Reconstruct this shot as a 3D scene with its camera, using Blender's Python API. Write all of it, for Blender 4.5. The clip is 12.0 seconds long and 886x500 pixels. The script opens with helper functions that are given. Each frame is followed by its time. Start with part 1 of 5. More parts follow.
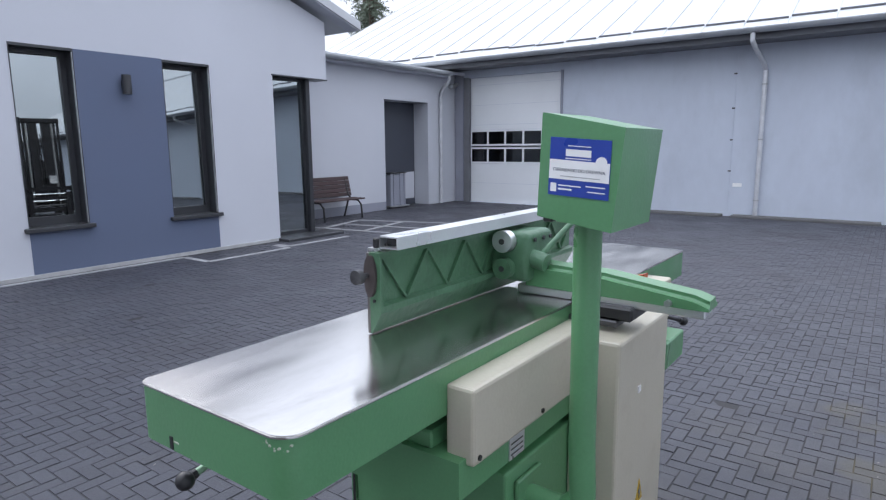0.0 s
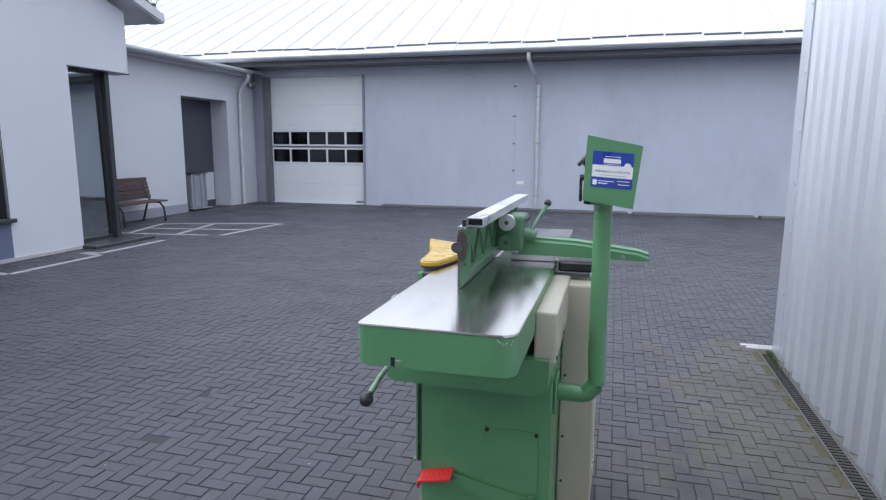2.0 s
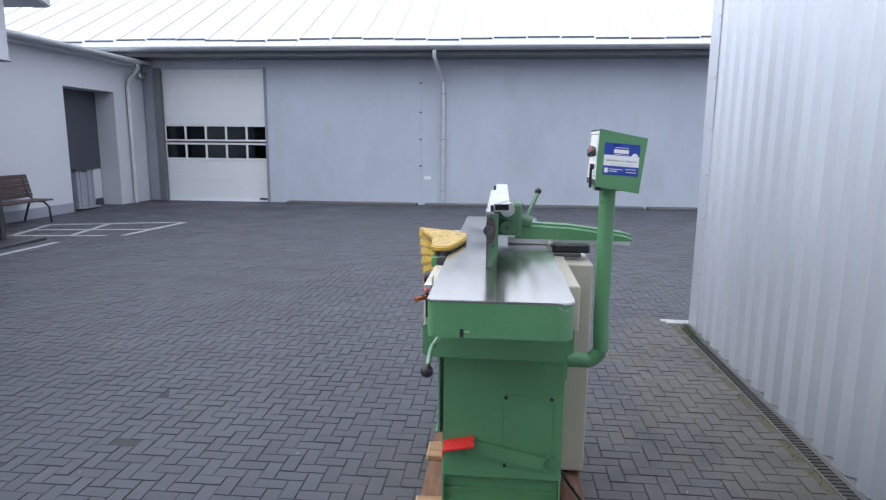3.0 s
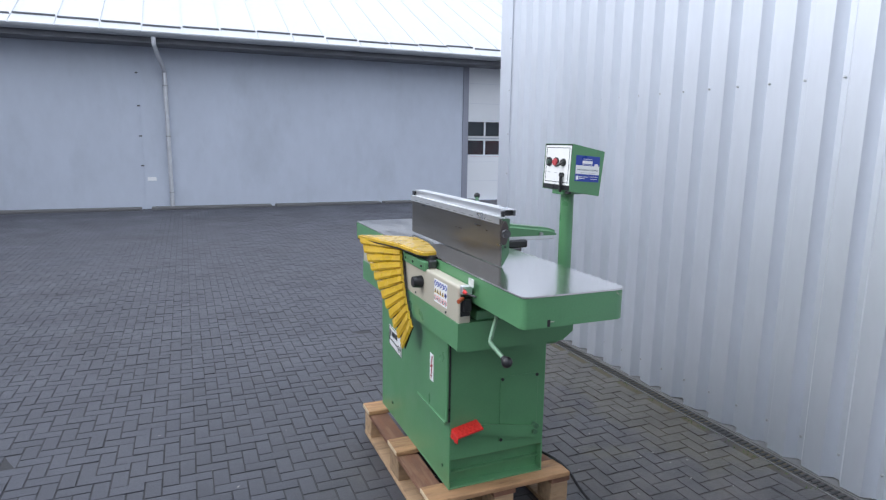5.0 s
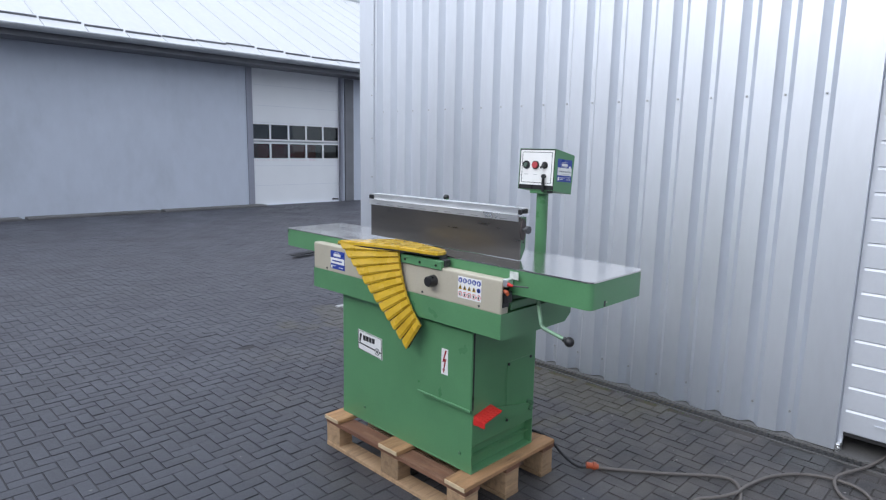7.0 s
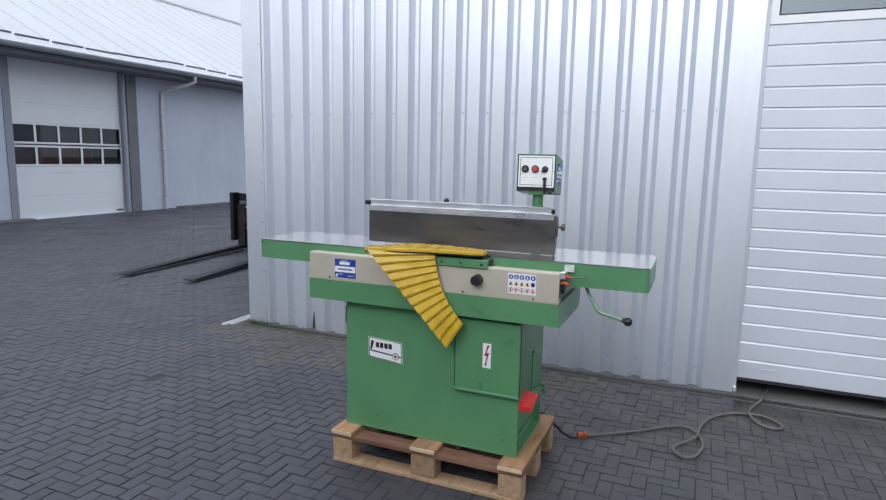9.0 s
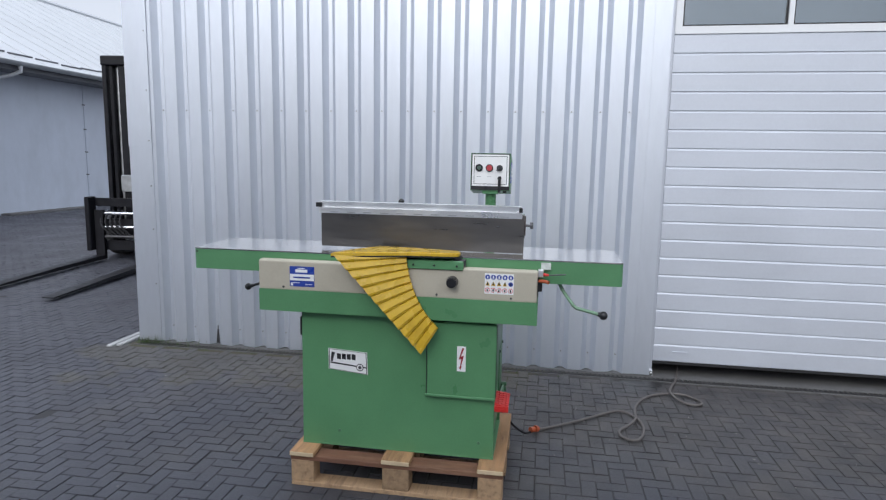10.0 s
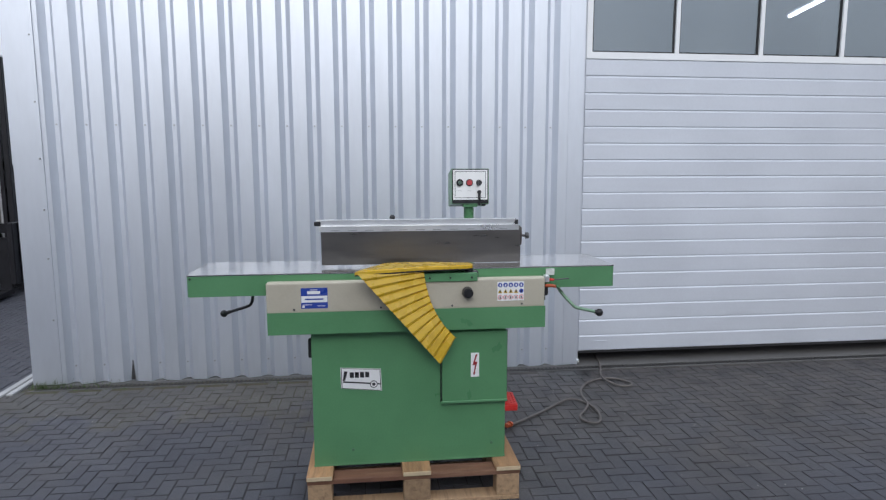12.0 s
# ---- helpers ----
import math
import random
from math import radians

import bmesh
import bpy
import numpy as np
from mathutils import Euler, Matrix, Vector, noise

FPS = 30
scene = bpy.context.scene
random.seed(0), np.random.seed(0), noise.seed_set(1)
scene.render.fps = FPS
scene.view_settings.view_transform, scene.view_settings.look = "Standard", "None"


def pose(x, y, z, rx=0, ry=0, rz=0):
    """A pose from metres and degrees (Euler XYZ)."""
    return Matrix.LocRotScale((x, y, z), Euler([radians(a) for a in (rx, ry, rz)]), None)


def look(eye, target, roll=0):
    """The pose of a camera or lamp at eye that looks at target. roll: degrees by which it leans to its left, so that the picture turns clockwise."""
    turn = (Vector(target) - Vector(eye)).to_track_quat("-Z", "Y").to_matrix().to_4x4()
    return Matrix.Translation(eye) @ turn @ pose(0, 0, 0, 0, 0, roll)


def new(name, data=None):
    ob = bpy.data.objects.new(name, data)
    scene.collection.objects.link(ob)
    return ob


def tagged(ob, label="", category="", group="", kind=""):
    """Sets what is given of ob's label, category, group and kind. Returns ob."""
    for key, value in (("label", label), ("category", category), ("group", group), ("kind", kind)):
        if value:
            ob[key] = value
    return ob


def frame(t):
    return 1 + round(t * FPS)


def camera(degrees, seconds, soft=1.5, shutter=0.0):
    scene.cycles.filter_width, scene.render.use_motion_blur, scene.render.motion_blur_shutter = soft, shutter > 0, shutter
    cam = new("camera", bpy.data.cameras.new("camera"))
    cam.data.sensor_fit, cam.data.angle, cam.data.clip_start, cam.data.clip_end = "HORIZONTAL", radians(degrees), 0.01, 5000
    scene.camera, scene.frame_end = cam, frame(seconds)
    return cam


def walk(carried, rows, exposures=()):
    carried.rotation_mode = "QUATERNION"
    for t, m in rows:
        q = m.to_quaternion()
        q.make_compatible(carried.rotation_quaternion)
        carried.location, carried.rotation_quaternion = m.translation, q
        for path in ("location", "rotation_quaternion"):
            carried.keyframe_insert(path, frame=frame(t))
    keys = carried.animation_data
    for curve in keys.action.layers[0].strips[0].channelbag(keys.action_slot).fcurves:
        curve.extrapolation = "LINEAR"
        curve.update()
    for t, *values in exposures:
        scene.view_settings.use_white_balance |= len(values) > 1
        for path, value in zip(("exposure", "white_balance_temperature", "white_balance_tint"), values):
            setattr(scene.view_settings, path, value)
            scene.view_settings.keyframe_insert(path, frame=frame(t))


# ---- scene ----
cam = camera(71.7, 12.0, soft=1.25)
PATH = [
    (0, (0.322, 0.543, 1.524), (-0.845, 2.133, 1.19), -0.4),
    (0.5, (0.237, 0.342, 1.55), (-0.836, 1.998, 1.219), -0.3),
    (1, (0.163, 0.052, 1.532), (-0.791, 1.779, 1.205), -0.2),
    (1.5, (0.041, -0.136, 1.527), (-0.797, 1.65, 1.196), -0.2),
    (2, (-0.129, -0.295, 1.551), (-0.657, 1.605, 1.216), 0.3),
    (2.5, (-0.308, -0.47, 1.55), (-0.711, 1.459, 1.21), 0.5),
    (3, (-0.536, -0.533, 1.533), (-0.718, 1.429, 1.189), 0.5),
    (3.5, (-0.785, -0.581, 1.55), (-0.623, 1.382, 1.205), 1.0),
    (3.7, (-0.901, -0.613, 1.55), (-0.699, 1.346, 1.204), 0.9),
    (5.3, (-1.812, -0.485, 1.591), (-0.966, 1.294, 1.245), 0.9),
    (5.5, (-1.907, -0.447, 1.569), (-1.024, 1.314, 1.226), 1.0),
    (6, (-2.138, -0.285, 1.581), (-1.015, 1.336, 1.243), 1.1),
    (6.5, (-2.389, -0.176, 1.59), (-1.109, 1.325, 1.258), 1.1),
    (6.7, (-2.473, -0.129, 1.586), (-1.132, 1.319, 1.256), 1.1),
    (8.3, (-3.14, 0.502, 1.529), (-1.466, 1.553, 1.225), 1.2),
    (8.5, (-3.203, 0.604, 1.544), (-1.467, 1.55, 1.241), 1.2),
    (9, (-3.354, 0.877, 1.556), (-1.532, 1.646, 1.259), 1.1),
    (9.5, (-3.431, 1.118, 1.533), (-1.522, 1.641, 1.25), 1.1),
    (10, (-3.409, 1.402, 1.541), (-1.456, 1.723, 1.253), 1.0),
    (10.5, (-3.428, 1.636, 1.544), (-1.453, 1.775, 1.259), 0.7),
    (11, (-3.403, 1.872, 1.555), (-1.426, 1.756, 1.274), 0.7),
    (11.5, (-3.397, 2.068, 1.579), (-1.427, 1.866, 1.304), 0.5),
    (12, (-3.55, 2.226, 1.577), (-1.58, 1.996, 1.318), -0.1),
]
walk(cam, [(t, look(eye, target, roll)) for t, eye, target, roll in PATH],
     [(0, 0.25, 6400, 12), (3.5, 0.23, 6400, 11), (6, 0.02, 6360, 10), (9, -0.24, 6430, 10), (12, -0.44, 6420, 10)])


# ---------------------------------------------------------------- light
world = bpy.data.worlds.new("overcast_sky")
scene.world = world
world.use_nodes = True
wn, wl = world.node_tree.nodes, world.node_tree.links
wn.clear()
w_out = wn.new("ShaderNodeOutputWorld")
w_bg = wn.new("ShaderNodeBackground")
w_sky = wn.new("ShaderNodeTexSky")
w_sky.sky_type = 'NISHITA'
w_sky.sun_disc = False
w_sky.sun_elevation = radians(30)
w_sky.sun_rotation = radians(279)
w_co = wn.new("ShaderNodeTexCoord")
w_noise = wn.new("ShaderNodeTexNoise")
w_noise.inputs["Scale"].default_value = 2.6
w_noise.inputs["Detail"].default_value = 6
w_ramp = wn.new("ShaderNodeValToRGB")
w_ramp.color_ramp.elements[0].position = 0.32
w_ramp.color_ramp.elements[0].color = (8.0, 8.7, 10.1, 1)
w_ramp.color_ramp.elements[1].position = 0.68
w_ramp.color_ramp.elements[1].color = (12.6, 13.4, 14.9, 1)
w_mix = wn.new("ShaderNodeMix")
w_mix.data_type = 'RGBA'
w_mix.inputs["Factor"].default_value = 0.93
wl.new(w_co.outputs["Generated"], w_noise.inputs["Vector"])
wl.new(w_noise.outputs["Fac"], w_ramp.inputs["Fac"])
wl.new(w_sky.outputs["Color"], w_mix.inputs["A"])
wl.new(w_ramp.outputs["Color"], w_mix.inputs["B"])
# an overcast sky is brighter overhead than at the horizon
w_sep = wn.new("ShaderNodeSeparateXYZ")
w_high = wn.new("ShaderNodeMapRange")
w_high.inputs["To Min"].default_value = 0.58
w_high.inputs["To Max"].default_value = 1.75
w_mul = wn.new("ShaderNodeMix")
w_mul.data_type = 'RGBA'
w_mul.blend_type = 'MULTIPLY'
w_mul.inputs["Factor"].default_value = 1
wl.new(w_co.outputs["Generated"], w_sep.inputs[0])
wl.new(w_sep.outputs["Z"], w_high.inputs["Value"])
wl.new(w_mix.outputs["Result"], w_mul.inputs["A"])
wl.new(w_high.outputs["Result"], w_mul.inputs["B"])
wl.new(w_mul.outputs["Result"], w_bg.inputs["Color"])
w_bg.inputs["Strength"].default_value = 0.118
wl.new(w_bg.outputs["Background"], w_out.inputs["Surface"])

sun = new("sun", bpy.data.lights.new("sun", "SUN"))
sun.data.energy = 1.9
sun.data.angle = radians(35)
sun.data.color = (1.0, 0.98, 0.955)
sun.matrix_world = look((0, 0, 0), (0.84, -0.14, -0.49))

# ---------------------------------------------------------------- materials
MATS = {}


def material(name, base, rough=0.5, metal=0.0, vary=0.12, scale=6.0, fine=90.0, bump=0.0, dirt=None, dirt_amount=0.0,
             dirt_scale=2.0, per_object=0.0, stretch=(1, 1, 1), rough_vary=0.1, coat=0.0, island=0.0, coat_rough=0.12):
    """A painted or natural surface: base colour with coarse and fine variation, stains, roughness change and relief."""
    m = bpy.data.materials.new(name)
    m.use_nodes = True
    n, l = m.node_tree.nodes, m.node_tree.links
    p = n["Principled BSDF"]
    p.inputs["Metallic"].default_value = metal
    p.inputs["Coat Weight"].default_value = coat
    p.inputs["Coat Roughness"].default_value = coat_rough
    co = n.new("ShaderNodeTexCoord")
    mp = n.new("ShaderNodeMapping")
    mp.inputs["Scale"].default_value = stretch
    l.new(co.outputs["Object"], mp.inputs["Vector"])
    big = n.new("ShaderNodeTexNoise")
    big.inputs["Scale"].default_value = scale
    big.inputs["Detail"].default_value = 5
    small = n.new("ShaderNodeTexNoise")
    small.inputs["Scale"].default_value = fine
    small.inputs["Detail"].default_value = 3
    for t in (big, small):
        l.new(mp.outputs["Vector"], t.inputs["Vector"])
    add = n.new("ShaderNodeMath")
    add.operation = 'MULTIPLY_ADD'
    add.inputs[1].default_value = 0.45
    l.new(small.outputs["Fac"], add.inputs[0])
    l.new(big.outputs["Fac"], add.inputs[2])
    value = add.outputs[0]
    for amount, kind in ((per_object, "object"), (island, "island")):
        if amount:
            src = n.new("ShaderNodeObjectInfo").outputs["Random"] if kind == "object" else n.new("ShaderNodeNewGeometry").outputs["Random Per Island"]
            more = n.new("ShaderNodeMath")
            more.operation = 'MULTIPLY_ADD'
            more.inputs[1].default_value = amount
            l.new(src, more.inputs[0])
            l.new(value, more.inputs[2])
            value = more.outputs[0]
    rng = n.new("ShaderNodeMapRange")
    rng.inputs["From Min"].default_value = 0.45
    rng.inputs["From Max"].default_value = 1.0 + per_object + island
    rng.inputs["To Min"].default_value = 1 - vary
    rng.inputs["To Max"].default_value = 1 + vary
    l.new(value, rng.inputs["Value"])
    col = n.new("ShaderNodeMix")
    col.data_type = 'RGBA'
    col.blend_type = 'MULTIPLY'
    col.inputs["Factor"].default_value = 1
    col.inputs["A"].default_value = (*base, 1)
    l.new(rng.outputs["Result"], col.inputs["B"])
    colour = col.outputs["Result"]
    if dirt:
        dn = n.new("ShaderNodeTexNoise")
        dn.inputs["Scale"].default_value = dirt_scale
        dn.inputs["Detail"].default_value = 8
        dn.inputs["Roughness"].default_value = 0.65
        l.new(mp.outputs["Vector"], dn.inputs["Vector"])
        dr = n.new("ShaderNodeMapRange")
        dr.inputs["From Min"].default_value = 0.5
        dr.inputs["From Max"].default_value = 0.75
        dr.inputs["To Max"].default_value = dirt_amount
        l.new(dn.outputs["Fac"], dr.inputs["Value"])
        dm = n.new("ShaderNodeMix")
        dm.data_type = 'RGBA'
        dm.inputs["B"].default_value = (*dirt, 1)
        l.new(dr.outputs["Result"], dm.inputs["Factor"])
        l.new(colour, dm.inputs["A"])
        colour = dm.outputs["Result"]
    l.new(colour, p.inputs["Base Color"])
    rr = n.new("ShaderNodeMapRange")
    rr.inputs["From Min"].default_value = 0.3
    rr.inputs["From Max"].default_value = 0.7
    rr.inputs["To Min"].default_value = max(0.02, rough - rough_vary)
    rr.inputs["To Max"].default_value = min(1.0, rough + rough_vary)
    l.new(big.outputs["Fac"], rr.inputs["Value"])
    l.new(rr.outputs["Result"], p.inputs["Roughness"])
    if bump:
        b = n.new("ShaderNodeBump")
        b.inputs["Strength"].default_value = bump
        b.inputs["Distance"].default_value = 0.004
        l.new(small.outputs["Fac"], b.inputs["Height"])
        l.new(b.outputs["Normal"], p.inputs["Normal"])
    MATS[name] = m
    return m


def glazing(name, tint, gloss):
    """Coated window glass: a clear tinted sheet with a mirror-like surface."""
    m = bpy.data.materials.new(name)
    m.use_nodes = True
    n, l = m.node_tree.nodes, m.node_tree.links
    n.clear()
    o = n.new("ShaderNodeOutputMaterial")
    a = n.new("ShaderNodeBsdfTransparent")
    a.inputs["Color"].default_value = (*tint, 1)
    g = n.new("ShaderNodeBsdfGlossy")
    g.inputs["Roughness"].default_value = 0.015
    g.inputs["Color"].default_value = (0.86, 0.93, 0.95, 1)
    x = n.new("ShaderNodeMixShader")
    x.inputs["Fac"].default_value = gloss
    l.new(a.outputs[0], x.inputs[1])
    l.new(g.outputs[0], x.inputs[2])
    l.new(x.outputs[0], o.inputs["Surface"])
    return m


GREEN = material("machine_green_paint", (0.100, 0.264, 0.121), 0.36, vary=0.10, scale=5, fine=140, bump=0.12, dirt=(0.07, 0.18, 0.09), dirt_amount=0.12, dirt_scale=7, coat=0.15)
GREEN_CAST = material("cast_green_paint", (0.075, 0.175, 0.095), 0.42, vary=0.18, scale=9, fine=60, bump=0.5, dirt=(0.04, 0.07, 0.05), dirt_amount=0.45, dirt_scale=11)
BEIGE = material("beige_paint", (0.49, 0.452, 0.36), 0.42, vary=0.06, scale=4, fine=120, bump=0.1, dirt=(0.25, 0.21, 0.15), dirt_amount=0.25, dirt_scale=8)
STEEL = material("ground_steel", (0.68, 0.665, 0.65), 0.19, metal=1.0, vary=0.08, scale=3, fine=50, stretch=(5, 1, 1), rough_vary=0.05, dirt=(0.36, 0.345, 0.33), dirt_amount=0.4, dirt_scale=1.6)
FENCE_STEEL = material("brushed_fence_steel", (0.19, 0.18, 0.17), 0.34, metal=0.9, vary=0.08, scale=5, fine=120, stretch=(1, 1, 6), rough_vary=0.08, dirt=(0.13, 0.115, 0.098), dirt_amount=0.3, dirt_scale=2.0)
ALU = material("aluminium", (0.78, 0.79, 0.80), 0.33, metal=0.85, vary=0.06, scale=8, fine=200)
IRON = material("dark_iron", (0.10, 0.10, 0.105), 0.45, metal=0.8, vary=0.3, scale=14, fine=120, bump=0.3)
RUSTY = material("brown_iron_plate", (0.075, 0.062, 0.060), 0.55, metal=0.4, vary=0.3, scale=14, fine=120, bump=0.3)
BLACK = material("black_plastic", (0.018, 0.018, 0.02), 0.35, vary=0.2, scale=20)
RUBBER = material("black_rubber", (0.025, 0.025, 0.027), 0.75, vary=0.25, scale=12, bump=0.3)
YELLOW = material("yellow_plastic", (0.63, 0.40, 0.024), 0.28, coat=0.6, coat_rough=0.22, vary=0.10, scale=10, fine=80, bump=0.1, dirt=(0.30, 0.17, 0.015), dirt_amount=0.4, dirt_scale=9)
RED = material("red_paint", (0.60, 0.03, 0.025), 0.4, vary=0.15, scale=30, bump=0.2)
ORANGE = material("orange_plastic", (0.42, 0.085, 0.03), 0.45, vary=0.12, scale=20)
WHITE_PLATE = material("white_sign", (0.85, 0.85, 0.84), 0.35, vary=0.03, scale=20)
BLUE_STICKER = material("blue_sticker", (0.025, 0.06, 0.34), 0.35, vary=0.05, scale=20)
END_GRAIN = material("sawn_end_grain", (0.60, 0.47, 0.30), 0.8, vary=0.2, scale=12, fine=160, bump=0.5, stretch=(1, 3, 3), per_object=0.4)
PALLET_WOOD = material("pallet_wood", (0.41, 0.27, 0.155), 0.78, vary=0.5, scale=3, fine=34, bump=0.6, stretch=(2, 14, 14), dirt=(0.13, 0.075, 0.045), dirt_amount=0.75, dirt_scale=2.6, per_object=0.8)
DECK_WOOD = material("deck_board_wood", (0.40, 0.225, 0.11), 0.75, vary=0.5, scale=3, fine=34, bump=0.6, stretch=(2, 14, 14), dirt=(0.12, 0.06, 0.035), dirt_amount=0.75, dirt_scale=2.6, per_object=0.6)
PALLET_DARK = material("weathered_pallet_wood", (0.19, 0.088, 0.052), 0.8, vary=0.5, scale=3, fine=30, bump=0.6, stretch=(14, 2, 14), dirt=(0.33, 0.20, 0.12), dirt_amount=0.6, dirt_scale=1.8, per_object=0.8)
CLADDING = material("corrugated_silver_steel", (0.66, 0.695, 0.755), 0.49, metal=0.74, vary=0.06, scale=0.8, fine=25, stretch=(1, 1, 0.25), dirt=(0.52, 0.545, 0.60), dirt_amount=0.4, dirt_scale=1.3, coat=0.4, coat_rough=0.28, rough_vary=0.06)
DOOR_PANEL = material("sectional_door_silver_paint", (0.60, 0.63, 0.69), 0.52, metal=0.30, vary=0.05, scale=1.5, fine=60, bump=0.08, dirt=(0.53, 0.555, 0.605), dirt_amount=0.3, dirt_scale=1.2)
DOOR_WHITE = material("white_door_paint", (0.79, 0.805, 0.82), 0.42, vary=0.03, scale=1.5, fine=40)
HALL_WALL = material("grey_hall_paint", (0.52, 0.56, 0.635), 0.62, vary=0.07, scale=0.35, fine=6, stretch=(1, 1, 0.5), dirt=(0.30, 0.33, 0.36), dirt_amount=0.35, dirt_scale=0.8, bump=0.1)
RENDER_WHITE = material("white_render", (0.54, 0.555, 0.60), 0.85, vary=0.05, scale=0.6, fine=150, bump=0.5, dirt=(0.55, 0.57, 0.62), dirt_amount=0.3, dirt_scale=0.7)
RENDER_BLUE = material("blue_grey_render", (0.110, 0.136, 0.208), 0.85, vary=0.07, scale=0.7, fine=150, bump=0.5, dirt=(0.12, 0.135, 0.205), dirt_amount=0.3, dirt_scale=0.9)
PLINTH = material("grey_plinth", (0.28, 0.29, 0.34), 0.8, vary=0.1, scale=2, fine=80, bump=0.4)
ANTHRACITE = material("anthracite_frame", (0.035, 0.037, 0.042), 0.4, vary=0.12, scale=8)
ROOF = material("galvanised_roof", (0.50, 0.515, 0.535), 0.42, metal=0.15, vary=0.08, scale=0.5, fine=8, stretch=(1, 0.3, 1), dirt=(0.5, 0.52, 0.54), dirt_amount=0.4, dirt_scale=0.7)
GUTTER = material("zinc_gutter", (0.42, 0.44, 0.46), 0.42, metal=0.5, vary=0.12, scale=3, fine=40)
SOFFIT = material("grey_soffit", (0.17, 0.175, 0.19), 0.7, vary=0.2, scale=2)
PALE_ZINC = material("pale_zinc_pipe", (0.60, 0.61, 0.63), 0.45, metal=0.25, vary=0.15, scale=6, fine=60)
GALV = material("galvanised_steel", (0.45, 0.46, 0.47), 0.4, metal=0.8, vary=0.2, scale=12, fine=60)
PAVER = material("grey_paver", (0.0525, 0.054, 0.0667), 0.54, vary=0.30, scale=1.1, fine=160, bump=0.7, dirt=(0.041, 0.041, 0.048), dirt_amount=0.65, dirt_scale=0.55, per_object=0.7, island=0.7, rough_vary=0.14)
JOINT = material("dark_sand_joint", (0.046, 0.045, 0.048), 0.95, vary=0.3, scale=3, fine=60, bump=0.6)
GRATE = material("cast_iron_grate", (0.03, 0.03, 0.031), 0.75, vary=0.3, scale=9, bump=0.3)
CONCRETE = material("concrete_strip", (0.135, 0.133, 0.132), 0.85, vary=0.25, scale=1.5, fine=60, bump=0.6, dirt=(0.095, 0.095, 0.095), dirt_amount=0.7, dirt_scale=1.5)
KERB = material("pale_kerb", (0.42, 0.42, 0.42), 0.8, vary=0.22, scale=3, fine=60, bump=0.5, dirt=(0.2, 0.2, 0.2), dirt_amount=0.6, dirt_scale=4)
LINE_WHITE = material("pale_edging_stone", (0.34, 0.34, 0.35), 0.85, vary=0.22, scale=3, fine=50, bump=0.4, dirt=(0.12, 0.12, 0.13), dirt_amount=0.7, dirt_scale=3)
BENCH_WOOD = material("brown_bench_slat", (0.055, 0.032, 0.032), 0.6, vary=0.3, scale=4, fine=40, stretch=(8, 1, 8), bump=0.3, per_object=0.4)
CABLE = material("grey_cable", (0.135, 0.121, 0.113), 0.6, vary=0.15, scale=20)
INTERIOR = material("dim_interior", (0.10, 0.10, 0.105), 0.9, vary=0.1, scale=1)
TRUCK_BLACK = material("black_truck_paint", (0.013, 0.013, 0.016), 0.42, vary=0.3, scale=8, dirt=(0.03, 0.028, 0.028), dirt_amount=0.2, dirt_scale=4)
MATS["black_truck_paint"].node_tree.nodes["Principled BSDF"].inputs["Specular IOR Level"].default_value = 0.2
CHROME = material("chrome_rod", (0.75, 0.75, 0.76), 0.12, metal=1.0, vary=0.05, scale=10)
BARK = material("bark", (0.07, 0.05, 0.035), 0.9, vary=0.3, scale=6, bump=0.6)
NEEDLES = material("needles", (0.12, 0.15, 0.11), 0.7, vary=0.35, scale=2, island=0.6)
GRIT = material("pale_grit", (0.30, 0.285, 0.265), 0.9, vary=0.4, scale=20, island=1.2)
GRASS = material("grass_blades", (0.07, 0.11, 0.035), 0.8, vary=0.3, scale=8, island=0.6)
GLASS_OFFICE = glazing("office_glass", (0.30, 0.34, 0.36), 0.42)
GLASS_DOOR = glazing("door_glass", (0.50, 0.51, 0.52), 0.07)
GLASS_GARAGE = glazing("garage_glass", (0.50, 0.53, 0.57), 0.33)
GLASS_DARK = glazing("dark_door_glass", (0.30, 0.30, 0.33), 0.06)


